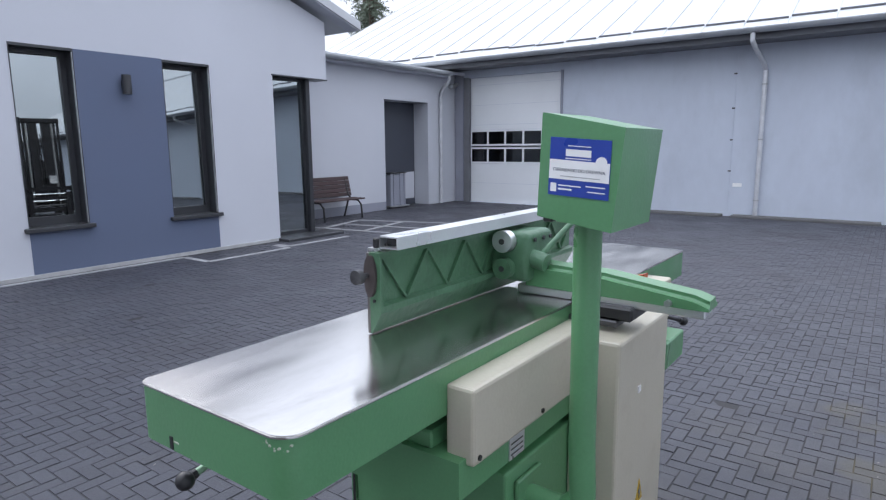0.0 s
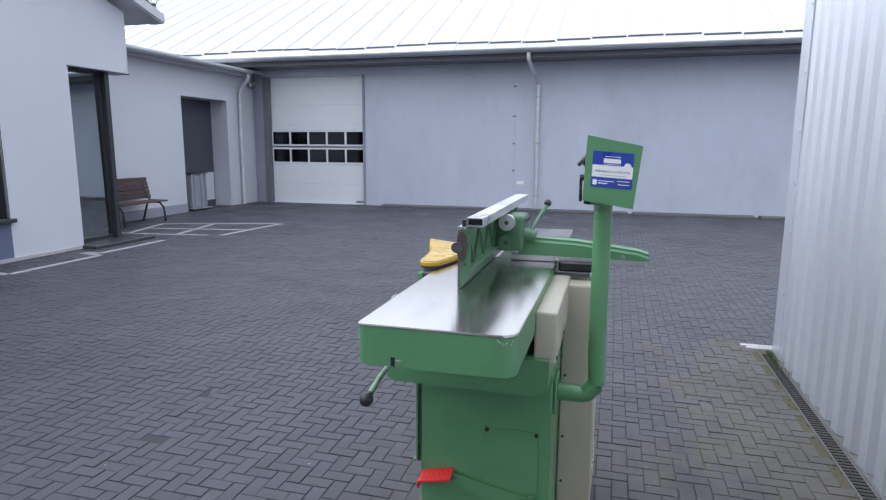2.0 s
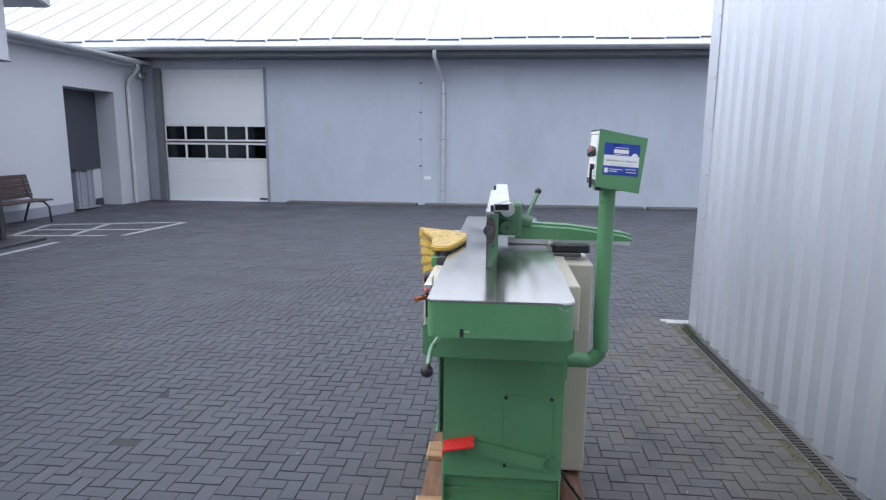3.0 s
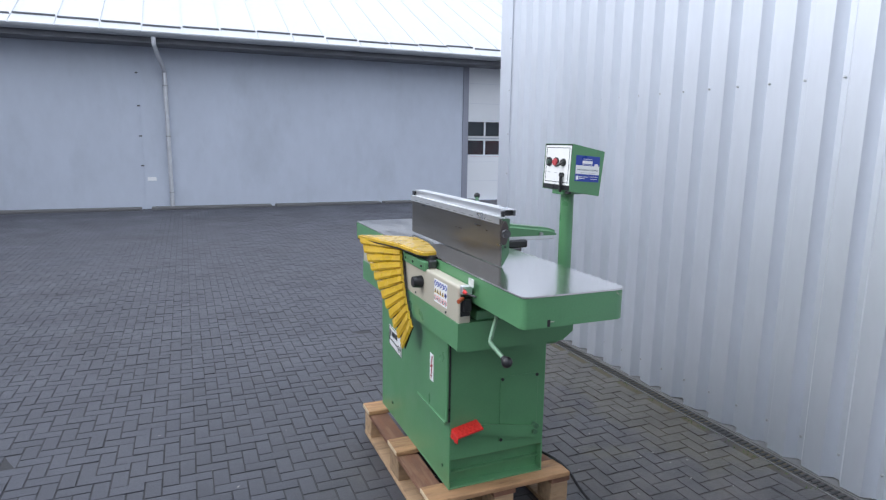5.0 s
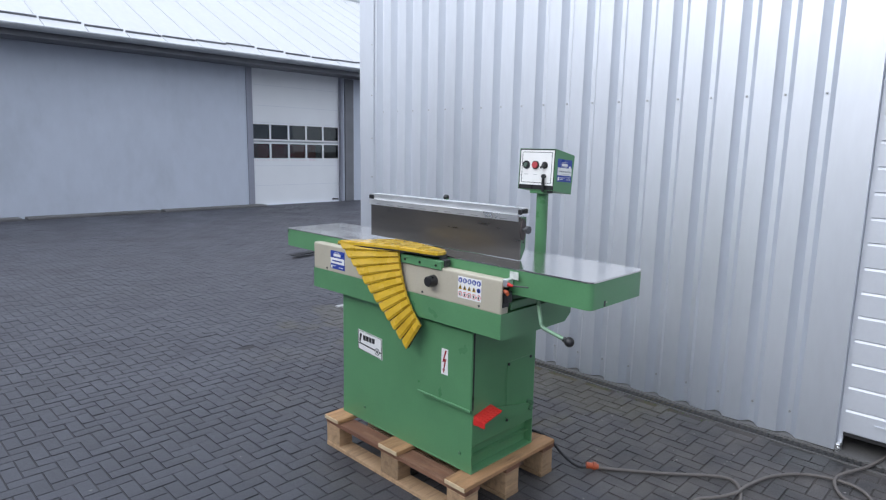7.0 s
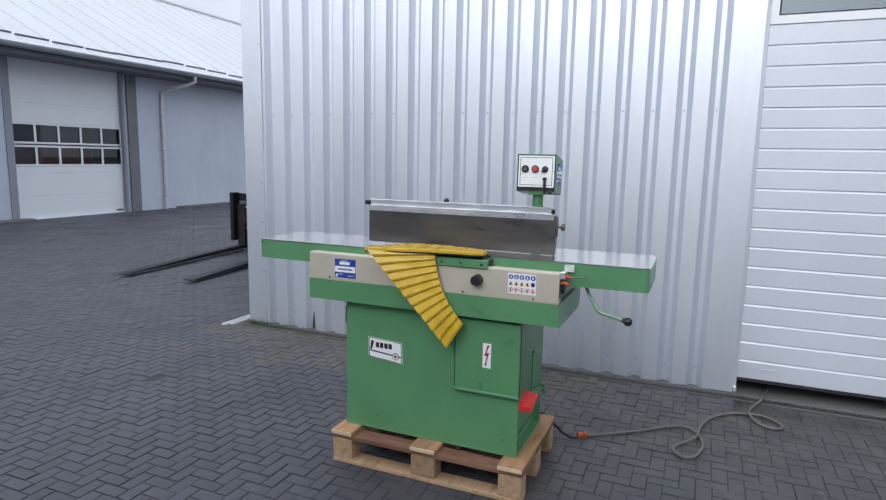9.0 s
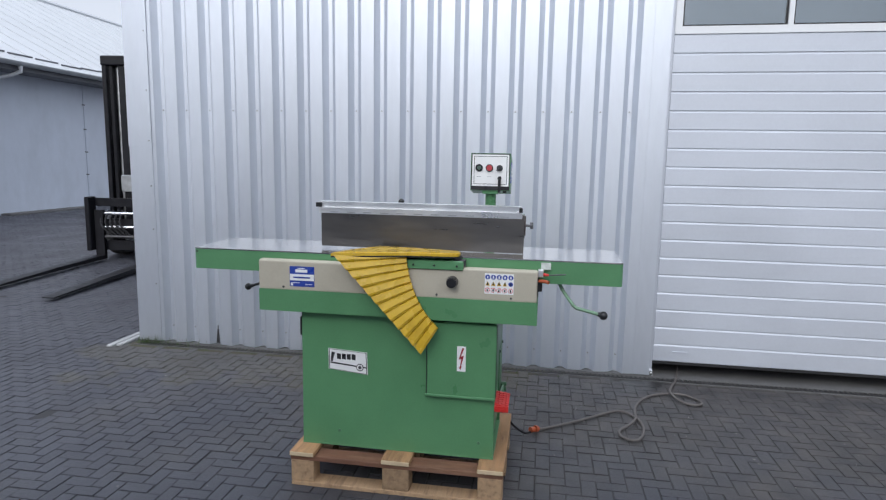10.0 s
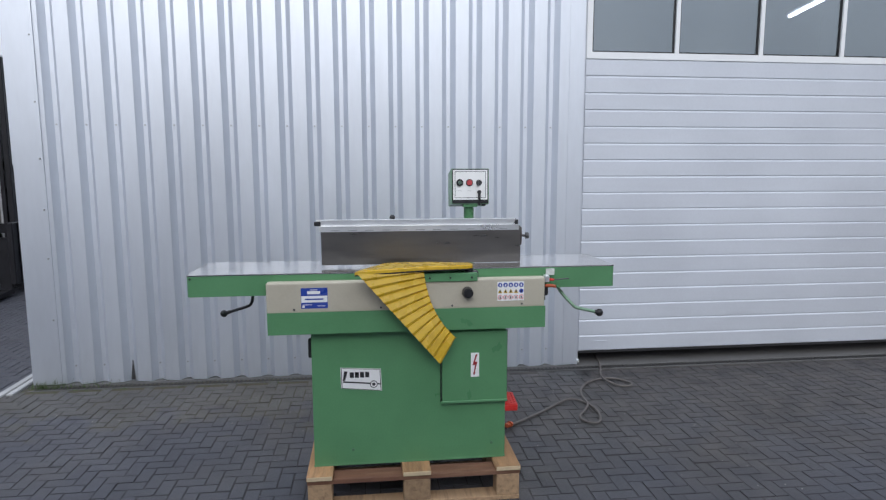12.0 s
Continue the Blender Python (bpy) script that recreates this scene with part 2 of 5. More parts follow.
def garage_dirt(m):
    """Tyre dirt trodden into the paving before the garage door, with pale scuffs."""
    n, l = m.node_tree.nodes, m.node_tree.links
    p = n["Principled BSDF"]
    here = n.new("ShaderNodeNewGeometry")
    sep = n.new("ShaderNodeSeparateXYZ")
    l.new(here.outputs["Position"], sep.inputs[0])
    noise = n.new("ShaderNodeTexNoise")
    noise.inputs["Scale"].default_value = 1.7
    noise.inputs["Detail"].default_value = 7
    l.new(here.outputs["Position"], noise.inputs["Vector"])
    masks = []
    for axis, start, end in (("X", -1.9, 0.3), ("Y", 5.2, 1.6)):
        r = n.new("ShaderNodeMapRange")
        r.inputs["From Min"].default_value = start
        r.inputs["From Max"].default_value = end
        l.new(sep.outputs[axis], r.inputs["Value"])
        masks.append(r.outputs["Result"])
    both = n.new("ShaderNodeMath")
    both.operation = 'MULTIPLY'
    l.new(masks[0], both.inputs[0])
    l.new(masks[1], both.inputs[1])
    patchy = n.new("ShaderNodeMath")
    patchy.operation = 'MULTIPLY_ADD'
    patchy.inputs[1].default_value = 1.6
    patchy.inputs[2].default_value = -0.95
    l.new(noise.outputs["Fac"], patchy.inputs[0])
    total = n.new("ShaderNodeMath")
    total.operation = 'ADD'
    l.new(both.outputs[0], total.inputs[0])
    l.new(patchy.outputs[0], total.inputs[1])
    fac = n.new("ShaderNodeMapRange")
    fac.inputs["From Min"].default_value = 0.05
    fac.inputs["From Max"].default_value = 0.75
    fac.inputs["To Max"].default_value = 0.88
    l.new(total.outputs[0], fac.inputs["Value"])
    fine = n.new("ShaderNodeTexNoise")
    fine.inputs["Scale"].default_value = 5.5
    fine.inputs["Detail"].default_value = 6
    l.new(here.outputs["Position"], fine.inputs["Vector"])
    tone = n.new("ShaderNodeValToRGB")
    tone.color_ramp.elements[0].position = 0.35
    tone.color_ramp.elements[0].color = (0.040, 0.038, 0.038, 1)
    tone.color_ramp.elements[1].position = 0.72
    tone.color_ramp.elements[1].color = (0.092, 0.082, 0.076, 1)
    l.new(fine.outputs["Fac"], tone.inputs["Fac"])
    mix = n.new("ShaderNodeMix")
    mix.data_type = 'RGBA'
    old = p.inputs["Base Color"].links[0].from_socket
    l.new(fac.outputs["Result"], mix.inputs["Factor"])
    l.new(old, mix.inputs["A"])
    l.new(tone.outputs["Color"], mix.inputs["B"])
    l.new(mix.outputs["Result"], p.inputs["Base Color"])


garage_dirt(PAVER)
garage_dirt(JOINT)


def patch(m, spans, colour, amount, scale, rough=None):
    """A stain with a ragged outline; spans: (axis, start, full, full, end) on the ground."""
    n, l = m.node_tree.nodes, m.node_tree.links
    p = n["Principled BSDF"]
    here = n.new("ShaderNodeNewGeometry")
    sep = n.new("ShaderNodeSeparateXYZ")
    l.new(here.outputs["Position"], sep.inputs[0])
    noise = n.new("ShaderNodeTexNoise")
    noise.inputs["Scale"].default_value = scale
    noise.inputs["Detail"].default_value = 6
    l.new(here.outputs["Position"], noise.inputs["Vector"])
    grown = n.new("ShaderNodeMapRange")
    grown.inputs["From Min"].default_value = 0.30
    grown.inputs["From Max"].default_value = 0.70
    grown.inputs["To Min"].default_value = -0.9
    grown.inputs["To Max"].default_value = 0.5
    l.new(noise.outputs["Fac"], grown.inputs["Value"])
    value = None
    for axis, a, b, c, d in spans:
        for lo, hi in ((a, b), (d, c)):
            r = n.new("ShaderNodeMapRange")
            r.inputs["From Min"].default_value = lo
            r.inputs["From Max"].default_value = hi
            l.new(sep.outputs[axis], r.inputs["Value"])
            if value is None:
                value = r.outputs["Result"]
            else:
                mul = n.new("ShaderNodeMath")
                mul.operation = 'MULTIPLY'
                l.new(value, mul.inputs[0])
                l.new(r.outputs["Result"], mul.inputs[1])
                value = mul.outputs[0]
    ragged = n.new("ShaderNodeMath")
    ragged.operation = 'MULTIPLY_ADD'
    ragged.inputs[1].default_value = 1.5
    l.new(value, ragged.inputs[0])
    l.new(grown.outputs["Result"], ragged.inputs[2])
    fac = n.new("ShaderNodeMapRange")
    fac.inputs["From Min"].default_value = 0.45
    fac.inputs["From Max"].default_value = 0.85
    fac.inputs["To Max"].default_value = amount
    l.new(ragged.outputs[0], fac.inputs["Value"])
    mix = n.new("ShaderNodeMix")
    mix.data_type = 'RGBA'
    old = p.inputs["Base Color"].links[0].from_socket
    l.new(fac.outputs["Result"], mix.inputs["Factor"])
    l.new(old, mix.inputs["A"])
    mix.inputs["B"].default_value = (*colour, 1)
    l.new(mix.outputs["Result"], p.inputs["Base Color"])
    if rough is not None:
        wet = n.new("ShaderNodeMix")
        old = p.inputs["Roughness"].links[0].from_socket
        l.new(fac.outputs["Result"], wet.inputs["Factor"])
        l.new(old, wet.inputs["A"])
        wet.inputs["B"].default_value = rough
        l.new(wet.outputs["Result"], p.inputs["Roughness"])


for m in (PAVER, JOINT):
    # the damp spot at the drain, and moss along the foot of the wall
    patch(m, (("X", 0.70, 0.92, 1.2, 1.4), ("Y", 0.36, 0.58, 0.78, 0.98)), (0.022, 0.022, 0.023), 0.85, 7.0, 0.34)
    patch(m, (("X", -0.10, 0.75, 1.2, 1.4), ("Y", 0.9, 2.2, 4.6, 5.2)), (0.105, 0.090, 0.045), 0.62 if m == JOINT else 0.28, 3.0)

# ---------------------------------------------------------------- mesh tools


def box(bm, x0, x1, y0, y1, z0, z1, bevel=0.0, seg=1):
    m = Matrix.Translation(((x0 + x1) / 2, (y0 + y1) / 2, (z0 + z1) / 2)) @ Matrix.Diagonal((x1 - x0, y1 - y0, z1 - z0, 1))
    made = bmesh.ops.create_cube(bm, size=1, matrix=m)["verts"]
    if bevel:
        edges = {e for v in made for e in v.link_edges}
        bmesh.ops.bevel(bm, geom=list(edges), offset=bevel, segments=seg, affect='EDGES', profile=0.5)
    return bm


def made_box(*a, **k):
    return box(bmesh.new(), *a, **k)


def rod(bm, a, b, r, seg=16, r2=None):
    a, b = Vector(a), Vector(b)
    turn = (b - a).to_track_quat("Z", "Y").to_matrix().to_4x4()
    bmesh.ops.create_cone(bm, cap_ends=True, segments=seg, radius1=r, radius2=r if r2 is None else r2, depth=(b - a).length,
                          matrix=Matrix.Translation((a + b) / 2) @ turn)
    return bm


def ball(bm, c, r, seg=16):
    bmesh.ops.create_uvsphere(bm, u_segments=seg, v_segments=seg // 2, radius=r, matrix=Matrix.Translation(c))
    return bm


def prism(bm, outline, a, b, axis):
    """The outline (pairs) drawn out from a to b along axis x, y or z."""
    def at(u, v, w):
        return {"x": (w, u, v), "y": (u, w, v), "z": (u, v, w)}[axis]
    lo = [bm.verts.new(at(u, v, a)) for u, v in outline]
    hi = [bm.verts.new(at(u, v, b)) for u, v in outline]
    n = len(outline)
    bm.faces.new(lo)
    bm.faces.new(hi[::-1])
    for i in range(n):
        bm.faces.new((lo[i], hi[i], hi[(i + 1) % n], lo[(i + 1) % n]))
    bmesh.ops.recalc_face_normals(bm, faces=bm.faces[:])
    return bm


def tube(bm, points, r, seg=10, smooth=0):
    """A round tube along points; smooth: rounds of corner cutting."""
    pts = [Vector(p) for p in points]
    for _ in range(smooth):
        cut = [pts[0]]
        for p, q in zip(pts, pts[1:]):
            cut += [p.lerp(q, 0.25), p.lerp(q, 0.75)]
        pts = cut + [pts[-1]]
    rings = []
    up = Vector((0, 0, 1))
    for i, p in enumerate(pts):
        d = (pts[min(i + 1, len(pts) - 1)] - pts[max(i - 1, 0)]).normalized()
        side = d.cross(up)
        if side.length < 0.05:
            side = d.cross(Vector((0, 1, 0)))
        side.normalize()
        top = side.cross(d)
        rings.append([bm.verts.new(p + r * (math.cos(k * math.tau / seg) * side + math.sin(k * math.tau / seg) * top)) for k in range(seg)])
    for a, b in zip(rings, rings[1:]):
        for k in range(seg):
            bm.faces.new((a[k], a[(k + 1) % seg], b[(k + 1) % seg], b[k]))
    bm.faces.new(rings[0][::-1])
    bm.faces.new(rings[-1])
    bmesh.ops.recalc_face_normals(bm, faces=bm.faces[:])
    return bm


def slab(bm, u, v, spans, holes):
    """Boxes that fill spans=(u0,u1,z0,z1) apart from holes, between v[0] and v[1]; u is 'x' or 'y'."""
    us = sorted({spans[0], spans[1], *[h[0] for h in holes], *[h[1] for h in holes]})
    zs = sorted({spans[2], spans[3], *[h[2] for h in holes], *[h[3] for h in holes]})
    for a, b in zip(us, us[1:]):
        for c, d in zip(zs, zs[1:]):
            if any(h[0] <= a and b <= h[1] and h[2] <= c and d <= h[3] for h in holes):
                continue
            if u == "y":
                box(bm, v[0], v[1], a, b, c, d)
            else:
                box(bm, a, b, v[0], v[1], c, d)
    bmesh.ops.remove_doubles(bm, verts=bm.verts[:], dist=1e-5)
    return bm


def part(name, bm, mat, parent=None, label="", smooth=False):
    me = bpy.data.meshes.new(name)
    bm.to_mesh(me)
    bm.free()
    me.materials.append(mat)
    if smooth:
        for p in me.polygons:
            p.use_smooth = True
        me.set_sharp_from_angle(angle=radians(38))
    ob = new(name, me)
    if parent:
        under(ob, parent)
    if label:
        ob["label"] = label
    return ob


BASES = {}


def under(ob, parent):
    """Makes ob, built in world places, a child of parent."""
    ob.parent = parent
    if parent.name in BASES:
        ob.matrix_parent_inverse = BASES[parent.name].inverted()


def thing(name, at, label, category, group="", kind=""):
    """An Empty at the base of a thing, which takes the parts."""
    ob = new(name)
    ob.empty_display_size = 0.1
    ob.matrix_basis = Matrix.Translation(at)
    BASES[ob.name] = ob.matrix_basis.copy()
    return tagged(ob, label, category, group, kind)


def text_part(name, words, mat, parent, m, size, depth=0.0004):
    cu = bpy.data.curves.new(name, "FONT")
    cu.body, cu.size, cu.extrude = words, size, depth
    cu.align_x, cu.align_y = "CENTER", "CENTER"
    ob = new(name, cu)
    ob.matrix_basis = m
    cu.materials.append(mat)
    under(ob, parent)
    return ob


# ---------------------------------------------------------------- ground
ground = tagged(part("ground", made_box(-160, 160, -120, 200, -0.5, -0.0035), JOINT), "dark sandy ground under the paved yard", "ground", kind="structure")

# ---------------------------------------------------------------- hall with the metal roof
HY = 14.75
hall = thing("hall_building", (0, HY, 0), "long grey industrial hall with a pale metal roof", "building", kind="structure")
D1, D2 = (-9.25, -6.45, 0.0, 3.32), (5.36, 8.22, 0.0, 3.55)
bm = slab(bmesh.new(), "x", (HY, HY + 0.25), (-16, 44, -0.01, 3.85), [D1, D2])
part("wall_front", bm, HALL_WALL, hall, "grey painted panel wall with faint stains")
bm = bmesh.new()
box(bm, -16, -15.75, HY + 0.25, 29.5, -0.01, 3.85)
box(bm, 43.75, 44, HY + 0.25, 29.5, -0.01, 3.85)
box(bm, -16, 44, 29.5, 29.75, -0.01, 3.85)
part("wall_rear", bm, HALL_WALL, hall)
EY, EZ, RY, RZ = 14.02, 3.72, 22.0, 7.75
bm = bmesh.new()
prism(bm, [(EY, EZ), (RY, RZ), (30.2, EZ), (30.2, EZ - 0.08), (RY, RZ - 0.08), (EY, EZ - 0.08)], -16.4, 44.4, "x")
roof = part("roof", bm, ROOF, hall, "pale galvanised standing seam roof")
for x in (-16.2, 44.2):
    bm = prism(bmesh.new(), [(HY, 3.7), (RY, RZ - 0.1), (29.7, 3.7)], x - 0.1 if x > 0 else x, x if x > 0 else x + 0.1, "x")
    part("gable", bm, HALL_WALL, hall)
slope = math.atan2(RZ - EZ, RY - EY)
length = math.hypot(RZ - EZ, RY - EY)
part("ridge_cap", prism(bmesh.new(), [(RY - 0.35, RZ - 0.10), (RY, RZ + 0.07), (RY + 0.35, RZ - 0.10), (RY + 0.35, RZ - 0.2), (RY - 0.35, RZ - 0.2)], -16.4, 44.4, "x"), GUTTER, roof)
seam_bm = made_box(-0.010, 0.010, 0.02, length, 0, 0.017)
seam = part("seam", seam_bm, ROOF, roof)
seam.matrix_basis = pose(-16.3, EY, EZ, math.degrees(slope), 0, 0)
for i in range(1, 78):
    s = seam.copy()
    scene.collection.objects.link(s)
    s.matrix_basis = pose(-16.3 + 0.775 * i, EY, EZ, math.degrees(slope), 0, 0)
# sheet laps and snow guards above the eave
rng = random.Random(5)
for i in range(60):
    x = -16.29 + 0.775 * i
    up = 0.36 + (0.0, 0.05, 0.11, 0.16, 0.12, 0.06)[i % 6] + rng.uniform(-0.02, 0.02)
    g = part("snow_guard", made_box(x + 0.02, x + 0.755, -0.012, 0.012, 0.006, 0.050), SOFFIT, roof)
    g.matrix_basis = pose(0, EY + up * math.cos(slope), EZ + up * math.sin(slope), math.degrees(slope), 0, 0)
    lap = part("sheet_lap", made_box(x + 0.015, x + 0.765, -up + 0.03, -0.03, 0.002, 0.016), ROOF, roof)
    lap.matrix_basis = g.matrix_basis.copy()
bm = bmesh.new()
box(bm, -16.4, 44.4, EY + 0.05, HY, EZ - 0.20, EZ - 0.085)
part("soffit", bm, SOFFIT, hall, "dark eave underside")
bm = bmesh.new()
ring = [(EY - 0.085 + 0.085 * math.cos(a), EZ - 0.02 + 0.085 * math.sin(a)) for a in np.linspace(math.pi, math.tau, 9)]
inner = [(EY - 0.085 + 0.078 * math.cos(a), EZ - 0.02 + 0.078 * math.sin(a)) for a in np.linspace(math.tau, math.pi, 9)]
prism(bm, ring + inner, -16.4, 44.4, "x")
part("gutter", bm, GUTTER, hall, "half-round zinc gutter along the eave", smooth=True)


def downpipe(parent, top, elbow, foot, r=0.045):
    bm = tube(bmesh.new(), [top, (top[0], top[1], top[2] - 0.18), elbow, (elbow[0], elbow[1], elbow[2] - 0.15), foot], r, 12, 1)
    dp = part("downpipe", bm, PALE_ZINC, parent, "galvanised downpipe with an offset bend", smooth=True)
    for z in (0.35, 1.6, 2.7):
        part("pipe_clip", rod(bmesh.new(), (elbow[0], elbow[1], z), (elbow[0], elbow[1], z + 0.03), r + 0.01, 12), GALV, dp)
    return dp


downpipe(hall, (-2.12, EY - 0.08, EZ - 0.1), (-1.97, HY - 0.06, 3.05), (-1.97, HY - 0.06, 0.0))
downpipe(hall, (9.9, EY - 0.08, EZ - 0.1), (9.42, HY - 0.06, 3.2), (9.42, HY - 0.06, 0.0))
# panel joints, hinges and base ledge of the wall
for x in (-2.53, 12.87):
    part("panel_joint", made_box(x - 0.02, x + 0.02, HY - 0.014, HY, 0.05, 3.5), HALL_WALL, hall)
for x in (-2.53, 12.87):
    for z in (0.95, 1.6, 2.25, 2.95):
        part("hinge", made_box(x - (0.03 if x < 0 else 0.08), x + 0.03, HY - 0.035, HY - 0.012, z, z + 0.03, 0.004), IRON, hall)
for a, b in ((-5.9, -2.6), (-2.4, 0.2), (0.3, 2.9), (3.0, 5.6), (9.8, 12.7)):
    part("base_ledge", made_box(a, b, HY - 0.30, HY - 0.01, -0.01, 0.05, 0.012), CONCRETE, hall)
part("notice", made_box(-2.45, -2.27, HY - 0.012, HY, 0.63, 0.71), WHITE_PLATE, hall, "small white notice on the wall")
bm = bmesh.new()
rod(bm, (-9.55, HY - 0.02, 3.18), (-9.55, HY - 0.32, 3.12), 0.05, 12)
box(bm, -9.62, -9.48, HY - 0.38, HY - 0.2, 3.05, 3.17, 0.02)
part("floodlight", bm, GALV, hall)


def sectional_door(parent, x0, x1, y, top, glass, cols, win, mark_x, bottom=0.0):
    """A white sectional door in an opening along x, with two rows of windows; win: (z0, z1) of the rows."""
    door = part("sectional_door", made_box(x0 + 0.06, x1 - 0.03, y + 0.10, y + 0.14, bottom, win[0][0] - 0.05, 0.003), DOOR_WHITE, parent, "white sectional door with two rows of small dark windows")
    part("door_panel", made_box(x0 + 0.06, x1 - 0.03, y + 0.10, y + 0.14, win[1][1] + 0.05, top, 0.003), DOOR_WHITE, door)
    for a, b in win:
        w = (x1 - x0 - 0.09) / cols
        bm = slab(bmesh.new(), "x", (y + 0.09, y + 0.14), (x0 + 0.06, x1 - 0.03, a - 0.045, b + 0.045),
                  [(x0 + 0.06 + w * k + 0.025, x0 + 0.06 + w * (k + 1) - 0.025, a, b) for k in range(cols)])
        part("window_rail", bm, DOOR_WHITE, door)
        for k in range(cols):
            part("pane", made_box(x0 + 0.06 + w * k + 0.025, x0 + 0.06 + w * (k + 1) - 0.025, y + 0.115, y + 0.12, a, b), glass, door)
            bm = slab(bmesh.new(), "x", (y + 0.108, y + 0.115), (x0 + 0.06 + w * k + 0.025, x0 + 0.06 + w * (k + 1) - 0.025, a, b),
                      [(x0 + 0.06 + w * k + 0.037, x0 + 0.06 + w * (k + 1) - 0.037, a + 0.012, b - 0.012)])
            part("pane_gasket", bm, BLACK, door)
    z = 0.52
    while z < top:
        if not any(a - 0.1 < z < b + 0.1 for a, b in win):
            part("panel_groove", made_box(x0 + 0.06, x1 - 0.03, y + 0.097, y + 0.101, z, z + 0.006), DOOR_PANEL, door)
        z += 0.52
    part("door_handle", made_box(mark_x, mark_x + 0.2, y + 0.07, y + 0.10, 0.05, 0.085, 0.006), BLACK, door)
    for a, b in ((x0 - 0.10, x0 + 0.06), (x1 - 0.03, x1 + 0.03)):
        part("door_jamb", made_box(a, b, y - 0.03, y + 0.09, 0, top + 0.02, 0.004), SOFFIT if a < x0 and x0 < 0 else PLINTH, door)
    return door


sectional_door(hall, D1[0], D1[1], HY, D1[3], GLASS_DARK, 5, ((1.10, 1.44), (1.57, 1.90)), D1[1] - 0.28)
sectional_door(hall, D2[0], D2[1], HY, D2[3], GLASS_DOOR, 5, ((1.24, 1.62), (1.74, 2.12)), D2[1] - 0.28)
# strip of wall left of the first door, in a darker grey than the hall
part("corner_post", made_box(-9.62, -9.36, HY - 0.05, HY + 0.0, 0, 3.45, 0.006), PLINTH, hall, "wall strip in a darker grey beside the door")
part("corner_post", made_box(8.32, 8.62, HY - 0.05, HY + 0.0, 0, 3.5, 0.006), SOFFIT, hall, "dark post beside the door")
# what stands inside behind the second door's windows
bm = made_box(5.75, 7.62, HY + 0.36, HY + 1.9, 0.35, 1.66, 0.10, 3)
tagged(part("stored_vehicle", bm, RED), "red vehicle body parked inside the hall", "vehicle")
part("floor_inside", made_box(-15.7, 43.7, HY + 0.25, 29.5, -0.01, 0.004), CONCRETE, hall)

# ---------------------------------------------------------------- wing with the recessed doorway
WX = -9.65
wing = thing("side_wing", (WX, 11, 0), "low white rendered wing with a recessed doorway", "building", kind="structure")
bm = slab(bmesh.new(), "y", (WX - 0.25, WX), (7.6, HY - 0.02, -0.01, 3.42), [(11.80, 13.50, -0.01, 2.64)])
part("wall_yard", bm, RENDER_WHITE, wing)
part("plinth", made_box(WX, WX + 0.012, 7.9, 11.79, 0.0, 0.2), PLINTH, wing, "grey plinth strip")
bm = bmesh.new()
box(bm, WX - 1.5, WX - 0.25, 11.55, 11.8, -0.01, 2.64)
box(bm, WX - 1.5, WX - 0.25, 13.5, 13.75, -0.01, 2.64)
box(bm, WX - 1.5, WX - 0.25, 11.55, 13.75, 2.64, 2.8)
part("recess_wall", bm, RENDER_WHITE, wing)
RECESS = material("blue_grey_door", (0.060, 0.066, 0.085), 0.5, vary=0.1, scale=3)
part("recess_door", made_box(WX - 0.52, WX - 0.47, 11.8, 13.5, -0.01, 2.64), RECESS, wing, "dark grey door at the back of the recess")
bm = bmesh.new()
prism(bm, [(WX + 0.32, 3.46), (-14.2, 4.35), (-14.2, 4.27), (WX + 0.32, 3.38)], 7.4, HY + 1.2, "y")
part("roof", bm, ROOF, wing, "low metal roof")
bm = bmesh.new()
prism(bm, [(WX + 0.35 + 0.07 * math.cos(a), 3.40 + 0.07 * math.sin(a)) for a in np.linspace(math.pi, math.tau, 9)], 7.4, HY - 0.65, "y")
part("gutter", bm, GUTTER, wing, smooth=True)
part("fascia", made_box(WX + 0.005, WX + 0.26, 7.4, HY - 0.7, 3.30, 3.36), RENDER_WHITE, wing)
bm = tube(bmesh.new(), [(WX + 0.34, 14.0, 3.36), (WX + 0.34, 14.0, 3.2), (WX + 0.07, 13.98, 2.95), (WX + 0.07, 13.98, 2.7), (WX + 0.07, 13.98, 0.0)], 0.045, 12, 1)
part("downpipe", bm, PALE_ZINC, wing, "galvanised downpipe", smooth=True)
bm = bmesh.new()
box(bm, WX - 10, WX - 9.8, 7.6, HY, -0.01, 3.4)
box(bm, WX - 9.8, WX - 0.25, 7.6, 7.8, -0.01, 3.4)
part("wall_rear", bm, RENDER_WHITE, wing)

bin_thing = thing("metal_container", (WX - 0.7, 12.4, 0), "grey sheet-metal container in the recess", "container")
part("body", made_box(WX - 0.44, WX - 0.08, 12.05, 12.62, 0.06, 0.84, 0.012), PLINTH, bin_thing)
for dy in (12.05, 12.16, 12.40, 12.56):
    part("post", made_box(WX - 0.08, WX - 0.055, dy, dy + 0.05, 0.04, 0.86, 0.004), PLINTH, bin_thing)
part("base_plate", made_box(WX - 0.46, WX + 0.02, 12.0, 12.70, 0.03, 0.06, 0.004), GALV, bin_thing)
part("back_board", made_box(WX - 0.465, WX - 0.45, 12.66, 13.46, 0.16, 0.86, 0.003), RENDER_WHITE, bin_thing, "pale board behind the container")
part("lid", made_box(WX - 0.46, WX - 0.04, 12.02, 12.66, 0.86, 0.88, 0.006), IRON, bin_thing)
